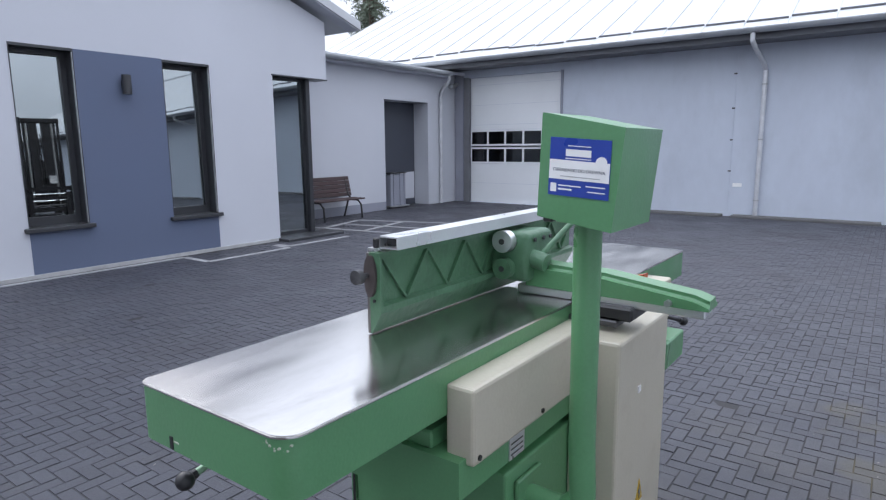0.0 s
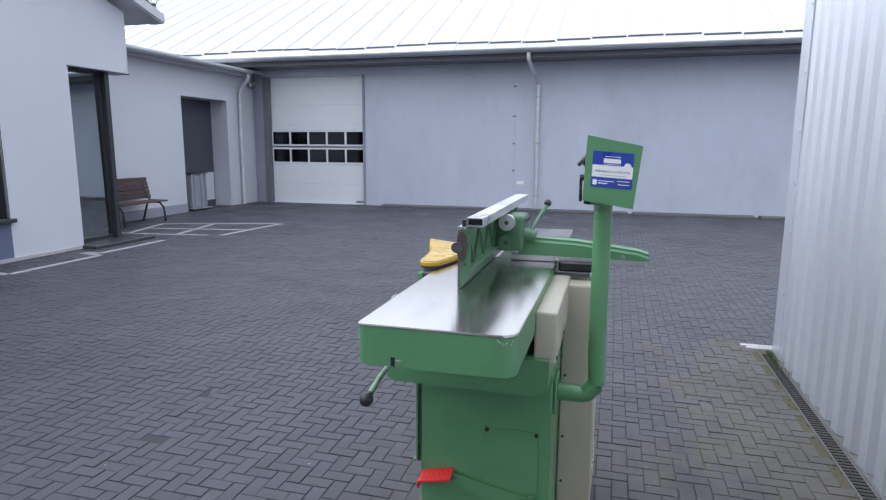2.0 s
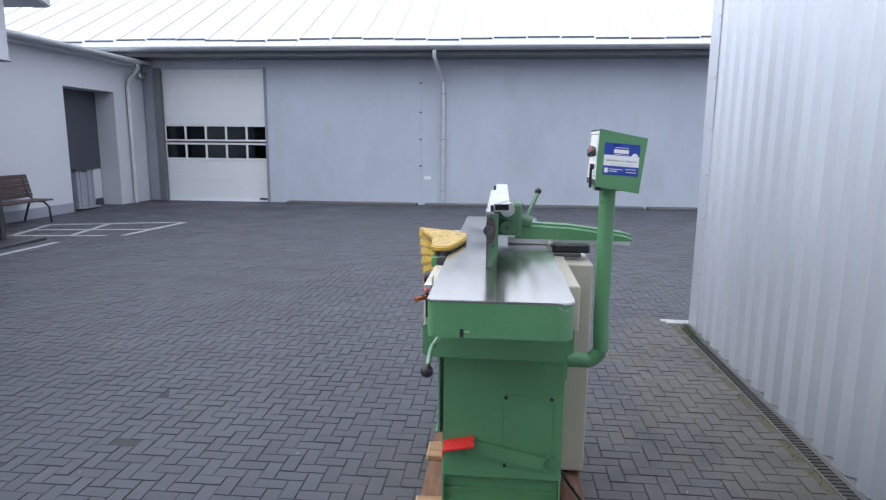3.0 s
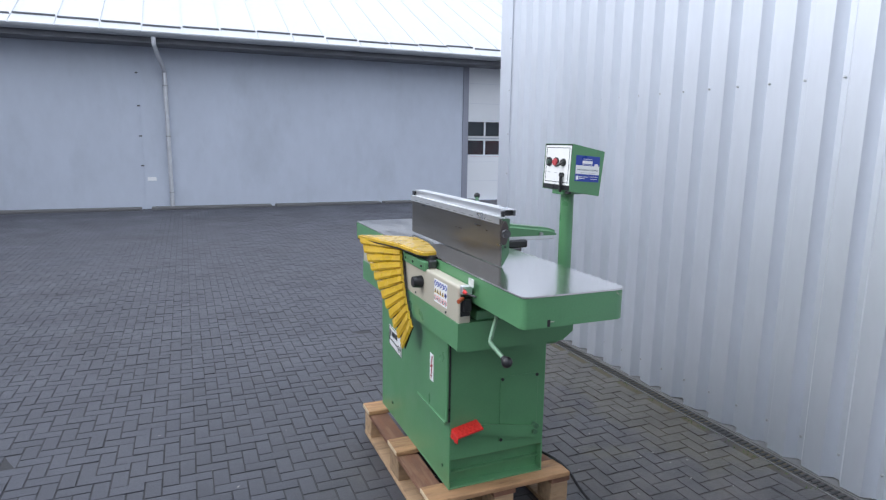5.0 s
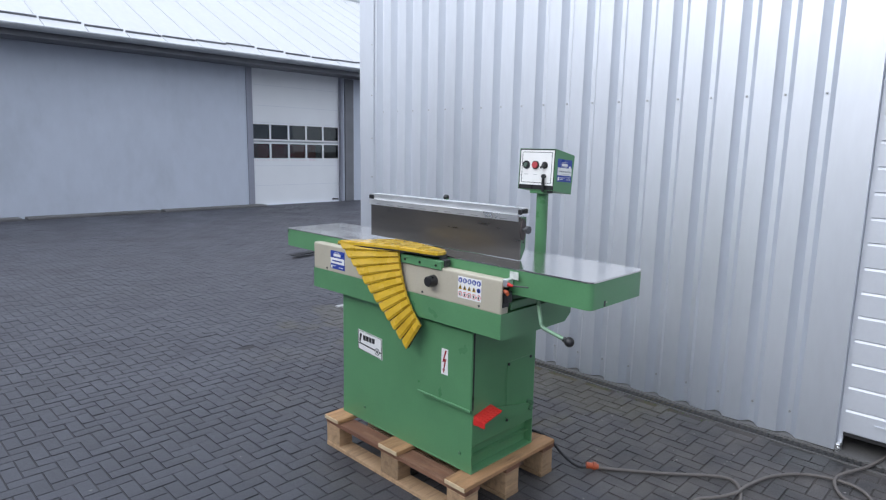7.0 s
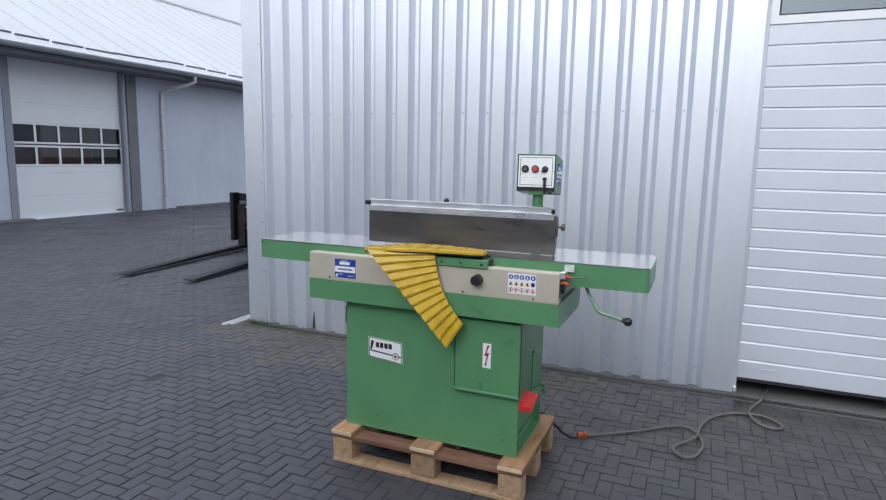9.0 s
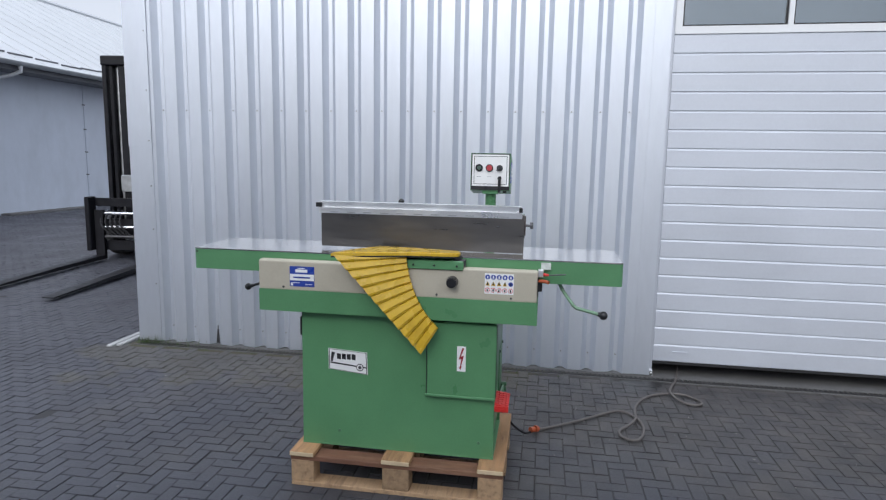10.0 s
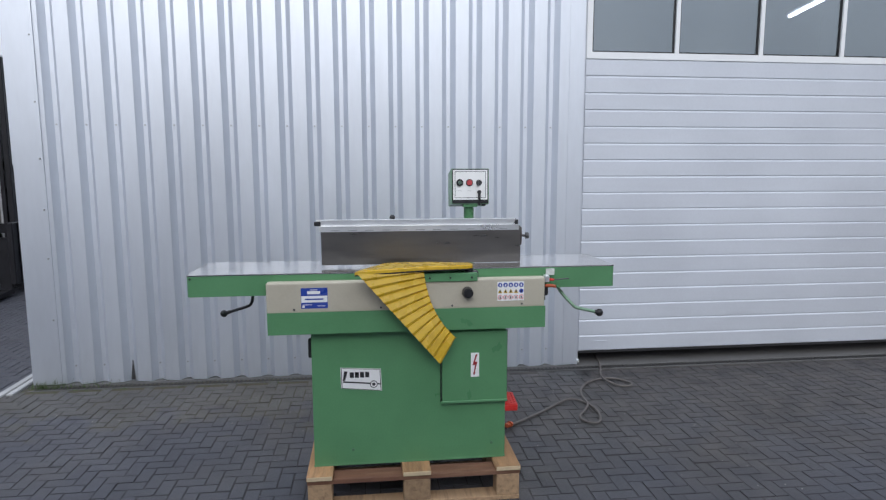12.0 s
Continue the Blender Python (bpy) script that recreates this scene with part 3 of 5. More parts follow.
for dx in (-0.42, -0.13):
    for dy in (12.08, 12.68):
        part("foot", made_box(WX + dx, WX + dx + 0.05, dy - 0.05, dy, 0, 0.03), IRON, bin_thing)

# ---------------------------------------------------------------- office building
OX = -7.8
office = thing("office_building", (OX, 4, 0), "white rendered office house with a blue-grey panel", "building", kind="structure")
W1, W2, GD = (3.42, 4.10, 0.60, 2.71), (5.22, 5.93, 0.57, 2.70), (7.06, 8.22, -0.01, 2.67)
bm = slab(bmesh.new(), "y", (OX - 0.35, OX), (0.5, 8.22, -0.01, 3.5), [W1, W2, GD])
part("wall_yard", bm, RENDER_WHITE, office)
bm = prism(bmesh.new(), [(0.5, 3.5), (8.22, 3.5), (8.22, 3.62), (4.36, 4.87), (0.5, 3.62)], OX - 0.35, OX, "x")
part("gable", bm, RENDER_WHITE, office)
bm = slab(bmesh.new(), "y", (OX, OX + 0.006), (3.42, 5.86, 0.05, 2.705), [(3.42, 4.10, 0.60, 2.71), (5.22, 5.93, 0.57, 2.71)])
part("blue_panel", bm, RENDER_BLUE, office, "blue-grey rendered field between the windows")
bm = bmesh.new()
box(bm, OX - 5, OX - 0.35, 8.0, 8.22, 2.67, 3.5)
box(bm, OX - 5, OX - 4.8, 0.5, 8.2, -0.01, 3.5)
box(bm, OX - 5, OX, 0.3, 0.5, -0.01, 3.5)
box(bm, OX - 4.8, OX - 0.35, 0.5, 8.2, 3.45, 3.5)
part("wall_rear", bm, RENDER_WHITE, office)
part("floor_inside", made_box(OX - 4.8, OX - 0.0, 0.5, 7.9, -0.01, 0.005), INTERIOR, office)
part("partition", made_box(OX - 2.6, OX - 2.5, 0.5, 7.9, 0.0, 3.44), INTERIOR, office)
bm = bmesh.new()
prism(bm, [(8.82, 3.55), (4.36, 4.99), (-0.1, 3.55), (-0.1, 3.69), (4.36, 5.13), (8.82, 3.69)], OX - 5.2, OX + 0.28, "x")
part("roof", bm, ROOF, office, "pale roof edge with an open verge")
part("verge_soffit", prism(bmesh.new(), [(8.80, 3.535), (4.36, 4.97), (4.36, 4.986), (8.80, 3.548)], OX + 0.002, OX + 0.26, "x"), RENDER_WHITE, office)
part("base_strip", made_box(OX, OX + 0.03, 0.5, 7.04, 0.0, 0.045), KERB, office, "pale strip along the foot of the wall")


def set_pane(parent, x, y0, y1, z0, z1, lean=-1.2):
    """A pane that stands a little askew in its frame."""
    hy, hz = (y1 - y0) / 2 + 0.004, (z1 - z0) / 2 + 0.004
    bm = made_box(-0.004, 0.004, -hy, hy, -hz, hz)
    bm.transform(pose(x, (y0 + y1) / 2, (z0 + z1) / 2, 0, lean, -2.7))
    part("pane", bm, GLASS_OFFICE, parent)


def office_window(o, y0, y1, z0, z1):
    wdw = part("window", slab(bmesh.new(), "y", (OX - 0.27, OX - 0.185), (y0, y1, z0, z1), [(y0 + 0.075, y1 - 0.075, z0 + 0.11, z1 - 0.08)]), ANTHRACITE, o, "tall window in a dark frame")
    part("reveal", slab(bmesh.new(), "y", (OX - 0.185, OX + 0.008), (y0 - 0.001, y1 + 0.001, z0, z1 + 0.001), [(y0 + 0.008, y1 - 0.012, z0, z1 - 0.03)]), ANTHRACITE, wdw)
    set_pane(wdw, OX - 0.228, y0 + 0.075, y1 - 0.075, z0 + 0.11, z1 - 0.08)
    part("bead", made_box(OX - 0.02, OX + 0.009, y1 - 0.018, y1 - 0.012, z0 + 0.01, z1 - 0.04), GALV, wdw)
    part("sill", made_box(OX - 0.185, OX + 0.07, y0 - 0.05, y1 + 0.05, z0 - 0.05, z0 + 0.002, 0.006), ANTHRACITE, wdw, "dark window sill")


office_window(office, *W1)
office_window(office, *W2)
gl = part("glazed_door", slab(bmesh.new(), "y", (OX - 0.30, OX - 0.20), (7.06, 7.92, 0.02, 2.67), [(7.10, 7.82, 0.10, 2.62)]), ANTHRACITE, office, "full-height dark glazed door at the corner")
set_pane(gl, OX - 0.25, 7.10, 7.82, 0.10, 2.62, -0.5)
part("corner_post", made_box(OX - 0.32, OX - 0.12, 7.85, 7.935, 0.02, 2.67, 0.005), ANTHRACITE, gl)
part("side_panel", made_box(OX - 4.8, OX - 0.32, 7.855, 7.92, 0.0, 2.67), ANTHRACITE, gl)
part("threshold", made_box(OX - 0.3, OX + 0.28, 7.0, 8.25, -0.01, 0.045, 0.008), ANTHRACITE, gl, "dark entrance slab")
part("lintel_trim", made_box(OX - 0.30, OX + 0.012, 7.04, 8.23, 2.655, 2.672), ANTHRACITE, gl)

lamp = thing("wall_lamp", (OX, 4.68, 2.33), "dark cylindrical up-and-down wall lamp on the blue panel", "lamp")
bm = bmesh.new()
rod(bm, (OX + 0.09, 4.68, 2.21), (OX + 0.09, 4.68, 2.45), 0.055, 20)
part("housing", bm, ANTHRACITE, lamp, smooth=True)
part("bracket", made_box(OX + 0.004, OX + 0.06, 4.65, 4.71, 2.27, 2.39, 0.004), ANTHRACITE, lamp)
for z in (2.255, 2.40):
    part("ring", rod(bmesh.new(), (OX + 0.09, 4.68, z), (OX + 0.09, 4.68, z + 0.012), 0.058, 20), ANTHRACITE, lamp)

# ---------------------------------------------------------------- bench by the wing
bench = thing("bench", (-9.3, 9.78, 0), "park bench with dark brown slats and a black frame", "bench")
for i in range(4):
    part("seat_slat", made_box(-9.36 + 0.1 * i, -9.28 + 0.1 * i, 9.02, 10.36, 0.40, 0.43, 0.008), BENCH_WOOD, bench)
for i in range(5):
    s = part("back_slat", made_box(-0.014, 0.014, 9.02, 10.36, 0, 0.082, 0.008), BENCH_WOOD, bench)
    s.matrix_basis = pose(-9.40 - 0.02 * i, 0, 0.46 + 0.085 * i, 0, -12, 0)
for y in (9.14, 10.24):
    bm = tube(bmesh.new(), [(-8.97, y, 0), (-9.0, y, 0.38), (-9.36, y, 0.385), (-9.50, y, 0.88)], 0.02, 8, 1)
    part("leg", bm, BLACK, bench, smooth=True)
    part("rear_leg", tube(bmesh.new(), [(-9.52, y, 0), (-9.38, y, 0.38)], 0.02, 8), BLACK, bench, smooth=True)

# ---------------------------------------------------------------- corrugated building
CX, CY1, CTOP = 1.10, 4.70, 6.2
shed = thing("corrugated_building", (CX, 2.6, 0), "tall building clad in pale corrugated steel", "building", kind="structure")
PITCH, CREST, SLOPE_W, VALLEY, DEEP = 0.199, 0.097, 0.036, 0.030, 0.046
profile = []
y = 0.693
while y < 4.35:
    profile += [(y, 0.0), (y + CREST, 0.0), (y + CREST + SLOPE_W, DEEP), (y + CREST + SLOPE_W + VALLEY, DEEP)]
    y += PITCH
profile += [(y, 0.0), (4.69, 0.0)]
bm = bmesh.new()
lo = [bm.verts.new((CX + d, u, 0.014 + 0.003 * math.sin(u * 37))) for u, d in profile]
hi = [bm.verts.new((CX + d, u, CTOP)) for u, d in profile]
lo2 = [bm.verts.new((CX + d + 0.003, u, 0.014 + 0.003 * math.sin(u * 37))) for u, d in profile]
hi2 = [bm.verts.new((CX + d + 0.003, u, CTOP)) for u, d in profile]
for i in range(len(profile) - 1):
    bm.faces.new((lo[i], hi[i], hi[i + 1], lo[i + 1]))
    bm.faces.new((lo2[i], lo2[i + 1], hi2[i + 1], hi2[i]))
    bm.faces.new((lo[i], lo[i + 1], lo2[i + 1], lo2[i]))
bmesh.ops.recalc_face_normals(bm, faces=bm.faces[:])
cladding = part("cladding", bm, CLADDING, shed, "pale grey corrugated steel sheet, dusty at the foot")
part("backing_wall", slab(bmesh.new(), "y", (CX + 0.075, CX + 0.3), (-8, CY1 - 0.02, 0.03, CTOP), [(-3.02, 0.585, 0.03, 3.1)]), IRON, shed)
part("plain_sheet", made_box(CX - 0.0, CX + 0.05, -8, -3.05, 0.04, CTOP), CLADDING, shed)
part("sheet_over_door", made_box(CX - 0.0, CX + 0.05, -3.05, 0.60, 3.05, CTOP), CLADDING, shed)
bm = bmesh.new()
prism(bm, [(CX - 0.006, 4.505), (CX - 0.006, 4.706), (CX + 0.25, 4.706), (CX + 0.25, 4.70), (CX, 4.70), (CX, 4.505)], 0.016, 1.617, "z")
part("corner_flashing", bm, CLADDING, shed, "flat corner flashing with screws")
bm = bmesh.new()
prism(bm, [(CX - 0.009, 4.505), (CX - 0.009, 4.709), (CX + 0.25, 4.709), (CX + 0.25, 4.70), (CX - 0.003, 4.70), (CX - 0.003, 4.505)], 1.612, CTOP, "z")
part("corner_flashing", bm, CLADDING, shed)
bm = bmesh.new()
prism(bm, [(CX - 0.006, 0.60), (CX - 0.006, 0.715), (CX, 0.715), (CX, 0.606), (CX + 0.09, 0.606), (CX + 0.09, 0.60)], 0.016, CTOP, "z")
part("door_flashing", bm, CLADDING, shed)
part("wall_end", made_box(CX + 0.01, 13, CY1 - 0.05, CY1 - 0.005, 0.0, CTOP), CLADDING, shed)
part("roof_slab", made_box(CX - 0.05, 13, -8, CY1 + 0.05, CTOP, CTOP + 0.15), ROOF, shed)
bm = bmesh.new()
box(bm, 12.8, 13, -8, CY1 - 0.05, 0.0, CTOP)
box(bm, CX, 12.8, -8.2, -8, 0.0, CTOP)
part("wall_rear", bm, HALL_WALL, shed)
screw_bm = rod(bmesh.new(), (-0.006, 0, 0), (0.002, 0, 0), 0.0065, 8)
ball(screw_bm, (-0.006, 0, 0), 0.005, 8)
screw = part("screw", screw_bm, GALV, shed)
spots = [(CX + DEEP, 0.693 + CREST + SLOPE_W + VALLEY / 2 + PITCH * k, z) for k in range(19) for z in (0.14, 1.90, 3.6)]
spots += [(CX - 0.006, 4.528, z) for z in (0.5, 0.95, 1.3, 1.66, 2.05, 2.5, 2.95)]
screw.matrix_basis = Matrix.Translation(spots[0])
for p in spots[1:]:
    s = screw.copy()
    scene.collection.objects.link(s)
    s.matrix_basis = Matrix.Translation(p)
# the open lap of two sheets at the foot, its shaded gap drawn as a dark sliver
part("bent_tab", prism(bmesh.new(), [(4.040, 0.016), (4.010, 0.016), (4.018, 0.165), (4.024, 0.165)], CX + DEEP - 0.004, CX + DEEP - 0.001, "x"), IRON, shed)

bm = made_box(CX - 0.004, CX + 0.05, 0.575, 0.598, 0.006, 0.052, 0.003)
rod(bm, (CX - 0.004, 0.586, 0.030), (CX - 0.012, 0.586, 0.030), 0.008, 10)
part("foot_bracket", bm, ALU, shed, "small metal bracket at the foot of the flashing")

# the wide sectional door, raised a hand's width
GX = 1.125
gdoor = part("sectional_door", made_box(GX + 0.03, GX + 0.06, -2.98, 0.575, 0.116, 2.42), DOOR_PANEL, shed, "wide white ribbed sectional door, raised a little over the floor")
z = 0.116
while z < 2.40:
    top = min(z + 0.1280, 2.42)
    bm = prism(bmesh.new(), [(GX + 0.03, z), (GX + 0.007, z), (GX + 0.006, z + 0.003), (GX, z + 0.006), (GX, top - 0.012), (GX + 0.007, top), (GX + 0.03, top)], -2.98, 0.575, "y")
    part("door_rib", bm, DOOR_PANEL, gdoor)
    z = top
panes = [(0.53 - 0.697 * i - 0.665, 0.53 - 0.697 * i) for i in range(5)]
part("window_rail", slab(bmesh.new(), "y", (GX - 0.004, GX + 0.05), (-2.98, 0.575, 2.42, 3.05), [(a, b, 2.47, 2.98) for a, b in panes]), DOOR_WHITE, gdoor, "white window frame in the door")
for a, b in panes:
    part("pane", made_box(GX + 0.02, GX + 0.026, a, b, 2.47, 2.98), GLASS_GARAGE, gdoor)
    part("pane_gasket", slab(bmesh.new(), "y", (GX + 0.012, GX + 0.02), (a, b, 2.47, 2.98), [(a + 0.012, b - 0.012, 2.482, 2.968)]), BLACK, gdoor)
part("door_jamb", made_box(GX + 0.012, GX + 0.045, 0.5755, 0.5985, 0.03, 3.05), DOOR_PANEL, gdoor)
part("seal", made_box(GX + 0.01, GX + 0.05, -2.98, 0.575, 0.095, 0.116), RUBBER, gdoor, "black rubber seal")
part("handle_plate", made_box(GX - 0.005, GX + 0.0, 0.34, 0.44, 0.187, 0.197), DOOR_PANEL, gdoor)
# the room behind the door
ROOM = material("grey_inner_wall", (0.22, 0.225, 0.235), 0.9, vary=0.1, scale=1)
bm = bmesh.new()
box(bm, 4.6, 4.8, -4, 2, 0.0, 4)
box(bm, 1.4, 4.6, -4.2, -4, 0.0, 4)
box(bm, 1.4, 4.6, 2, 2.2, 0.0, 4)
box(bm, 1.4, 4.6, -4, 2, 3.9, 4)
room = part("room", bm, ROOM, shed)
tube_light = thing("tube_light", (2.6, -2.3, 3.2), "lit fluorescent tube under the ceiling inside", "lamp")
glow = bpy.data.materials.new("lit_tube")
glow.use_nodes = True
glow.node_tree.nodes["Principled BSDF"].inputs["Emission Color"].default_value = (1, 1, 1, 1)
glow.node_tree.nodes["Principled BSDF"].inputs["Emission Strength"].default_value = 22
part("tube", rod(bmesh.new(), (2.95, -2.36, 3.24), (2.26, -2.23, 3.24), 0.02, 10), glow, tube_light)
part("fitting", rod(bmesh.new(), (3.0, -2.37, 3.285), (2.21, -2.22, 3.285), 0.03, 8), DOOR_WHITE, tube_light)
for x, y in ((2.35, -2.247), (2.85, -2.341)):
    part("hanger", rod(bmesh.new(), (x, y, 3.285), (x, y, 3.9), 0.006, 6), IRON, tube_light)
tagged(part("concrete_apron", made_box(1.089, 4.6, -8, 0.6, -0.01, 0.006), CONCRETE), "worn concrete floor at the garage door", "floor", kind="structure")
foot = tagged(part("wall_footing", made_box(1.089, 1.35, 0.6, 4.69, -0.01, 0.010), CONCRETE), "concrete footing under the corrugated sheet", "trim", kind="structure")

# the drain channel
drain = thing("drain_channel", (1.0, 1.0, 0), "narrow drain channel with a dark slotted grate", "drain", kind="structure")
part("trough", made_box(1.006, 1.088, -8, 4.70, -0.05, -0.006), BLACK, drain)
for xa in (1.003, 1.080):
    part("edge_rail", made_box(xa, xa + 0.008, -8, 4.70, -0.02, 0.004), CONCRETE, drain)
bm = bmesh.new()
y = -7.95
while y < 4.66:
    box(bm, 1.011, 1.080, y, y + 0.012, -0.010, 0.002)
    y += 0.032
box(bm, 1.041, 1.050, -7.95, 4.66, -0.012, 0.0)
tagged(part("grate", bm, GRATE, drain), kind="stuff")
# two unseen walls, added behind the camera to block sky light from the south
tagged(part("wall_south", made_box(-16, -1.2, -7.8, -7.5, -0.01, 3.5), SOFFIT), "unseen grey wall added to hold back light from the south", "wall", kind="structure")
tagged(part("wall_south_tall", made_box(-1.2, CX - 0.01, -7.8, -5.6, -0.01, 9.5), SOFFIT), "unseen tall dark grey wall added to shade south-facing sides", "wall", kind="structure")
kerb = tagged(part("kerb_slab", made_box(0.93, 2.6, 4.760, 4.805, -0.01, 0.016, 0.005), KERB), "two narrow pale kerb slabs at the corner of the building", "kerb", kind="structure")
part("kerb_stone", made_box(0.90, 2.6, 4.822, 4.872, -0.01, 0.013, 0.005), KERB, kerb)

# ---------------------------------------------------------------- pallet
pallet = thing("pallet", (-0.5, 2.04, 0), "worn wooden pallet with weathered boards under the machine", "pallet")
PX, PY = (-0.825, -0.18), (1.535, 2.545)
bx = ((-0.825, -0.735), (-0.55, -0.45), (-0.27, -0.18))
by = ((1.535, 1.655), (1.965, 2.10), (2.425, 2.545))
for i, (a, b) in enumerate(bx):
    part("bottom_board", made_box(a, b, PY[0] + 0.004, PY[1] - 0.006, 0.0, 0.021, 0.002), PALLET_WOOD, pallet)
    part("stringer_board", made_box(a + 0.002, b + 0.006, PY[0] + 0.002, PY[1] - 0.002, 0.128, 0.150, 0.002), PALLET_DARK, pallet, "dark weathered board")
    for c, d in by:
        part("block", made_box(a + 0.003, b - 0.002, c + 0.004, d - 0.004, 0.021, 0.128, 0.004), PALLET_WOOD, pallet)
for c, d in by:
    part("deck_board", made_box(PX[0] - 0.006, PX[1] + 0.004, c, d, 0.150, 0.172, 0.003), DECK_WOOD, pallet)
    part("sawn_end", made_box(PX[0] - 0.0085, PX[0] - 0.005, c + 0.002, d - 0.002, 0.1515, 0.1705, 0.001), END_GRAIN, pallet, "pale sawn end grain")

# ---------------------------------------------------------------- the planing machine
jointer = thing("surface_planer", (-0.52, 2.05, 0.172), "green and beige surface planer with a yellow fan guard", "machine")


def rounded(x0, x1, y0, y1, radii, seg=6):
    """Outline with corner radii for (x0,y0), (x1,y0), (x1,y1), (x0,y1)."""
    out = []
    for (cx, cy, a0), r in zip(((x0, y0, 180), (x1, y0, 270), (x1, y1, 0), (x0, y1, 90)), radii):
        mx, my = cx + (r if cx == x0 else -r), cy + (r if cy == y0 else -r)
        out += [(mx + r * math.cos(radians(a0 + 90 * k / seg)), my + r * math.sin(radians(a0 + 90 * k / seg))) for k in range(seg + 1)]
    return out


TX0, TX1, TZ = -0.726, -0.330, 1.119
body = part("body", made_box(-0.730, -0.288, 1.592, 2.515, 0.298, 0.832, 0.005, 2), GREEN, jointer)
part("plinth", made_box(-0.7285, -0.2895, 1.632, 2.5135, 0.176, 0.300), GREEN, body)
for x in (-0.7298, -0.2952):
    part("plinth_cheek", made_box(x, x + 0.007, 1.593, 2.514, 0.176, 0.303), GREEN, body)
part("plinth_fold", made_box(-0.722, -0.297, 1.612, 1.634, 0.232, 0.238), GREEN, body)
part("side_catch", made_box(-0.715, -0.690, 2.515, 2.530, 0.705, 0.795, 0.003), BLACK, body)
part("kick_plate", made_box(-0.7308, -0.2872, 1.591, 2.516, 0.172, 0.180, 0.001), GREEN, body)
part("side_panel", made_box(-0.505, -0.325, 1.588, 1.592, 0.345, 0.632, 0.0015), GREEN, body)
for x in (-0.497, -0.333):
    for z in (0.355, 0.622):
        part("screw", rod(bmesh.new(), (x, 1.592, z), (x, 1.584, z), 0.007, 10), BLACK, body)
hatch = part("hatch", made_box(-0.748, -0.731, 1.588, 1.905, 0.472, 0.818, 0.004), GREEN, jointer, "green hatch with a lightning sign")
part("hatch_lip", made_box(-0.756, -0.748, 1.588, 1.912, 0.466, 0.478, 0.002), GREEN, hatch)
# black strip that draws the shading along the hatch's south edge
part("hatch_hinge", made_box(-0.7385, -0.7310, 1.5860, 1.5878, 0.474, 0.816), BLACK, hatch)
part("hatch_seam", made_box(-0.735, -0.7305, 1.905, 1.911, 0.472, 0.83), BLACK, hatch)
for y, z in ((2.33, 0.25), (1.66, 0.25)):
    part("bolt", rod(bmesh.new(), (-0.729, y, z), (-0.736, y, z), 0.007, 8), GREEN_CAST, body)

# trough between stand and tables
trough = part("trough", prism(bmesh.new(), [(-0.782, 0.938), (-0.782, 0.836), (-0.75, 0.828), (-0.33, 0.828), (-0.285, 0.86), (-0.285, 0.938)], 1.415, 2.700, "y"), GREEN, jointer)
part("bed_block", made_box(-0.70, -0.36, 1.43, 2.69, 0.938, 0.975, 0.004), GREEN, trough)
for a, b in ((1.45, 1.95), (2.2, 2.66)):
    part("wedge_slide", prism(bmesh.new(), [(a, 0.972), (b, 0.972), (b, 1.03), (a, 1.03)], -0.665, -0.39, "x"), GREEN_CAST, trough)


def table(name, y0, y1, radii, z, skirt, label):
    t = part(name, prism(bmesh.new(), rounded(TX0, TX1, y0, y1, radii), z - skirt, z - 0.005, "z"), GREEN, jointer, label, smooth=True)
    top = prism(bmesh.new(), rounded(TX0 - 0.0015, TX1 + 0.0015, y0 - 0.0015, y1 + 0.0015, radii), z - 0.005, z, "z")
    bmesh.ops.bevel(top, geom=[e for e in top.edges if abs(e.verts[0].co.z - z) < 1e-4 and abs(e.verts[1].co.z - z) < 1e-4], offset=0.002, segments=2, affect='EDGES')
    part("steel_top", top, STEEL, t, "ground steel table top, shiny and worn", smooth=True)
    return t


infeed = table("infeed_table", 1.056, 2.055, (0.022, 0.042, 0.003, 0.003), TZ, 0.104, "green infeed table with chipped corners")
outfeed = table("outfeed_table", 2.10, 3.058, (0.003, 0.003, 0.02, 0.02), TZ - 0.010, 0.100, "green outfeed table")
part("slot", made_box(-0.636, -0.626, 1.0545, 1.060, 1.017, 1.040), BLACK, infeed)
PUTTY = material("filler_putty", (0.36, 0.39, 0.31), 0.8, vary=0.2, scale=30)
chips = random.Random(3)
for k in range(11):
    turn = radians(262 + 6 * k + chips.uniform(-4, 4))
    r = chips.uniform(0.0014, 0.0036)
    bm = bmesh.new()
    spot = (TX1 - 0.042 + 0.0405 * math.cos(turn), 1.056 + 0.042 + 0.0405 * math.sin(turn), TZ - 0.010 - chips.uniform(0, 0.016))
    bmesh.ops.create_icosphere(bm, subdivisions=1, radius=r, matrix=Matrix.Translation(spot) @ Matrix.Diagonal((1, 1, 0.9, 1)))
    part("paint_chip", bm, PUTTY, infeed)
for y in (1.0548,):
    part("paint_chip", made_box(-0.625, -0.610, y, y + 0.003, 1.030, 1.034, 0.001), PUTTY, infeed)
part("end_screw", rod(bmesh.new(), (TX0 + 0.002, 3.040, 1.092), (TX0 - 0.003, 3.040, 1.092), 0.005, 8), BLACK, outfeed)
cutter = part("cutter_block", rod(bmesh.new(), (-0.72, 2.078, 1.085), (-0.335, 2.078, 1.085), 0.030, 24), STEEL, jointer, "steel cutter block between the tables", smooth=True)
for x in np.linspace(-0.715, -0.345, 38):
    part("comb_tooth", made_box(x, x + 0.005, 2.055, 2.066, TZ - 0.010, TZ - 0.001), STEEL, cutter)

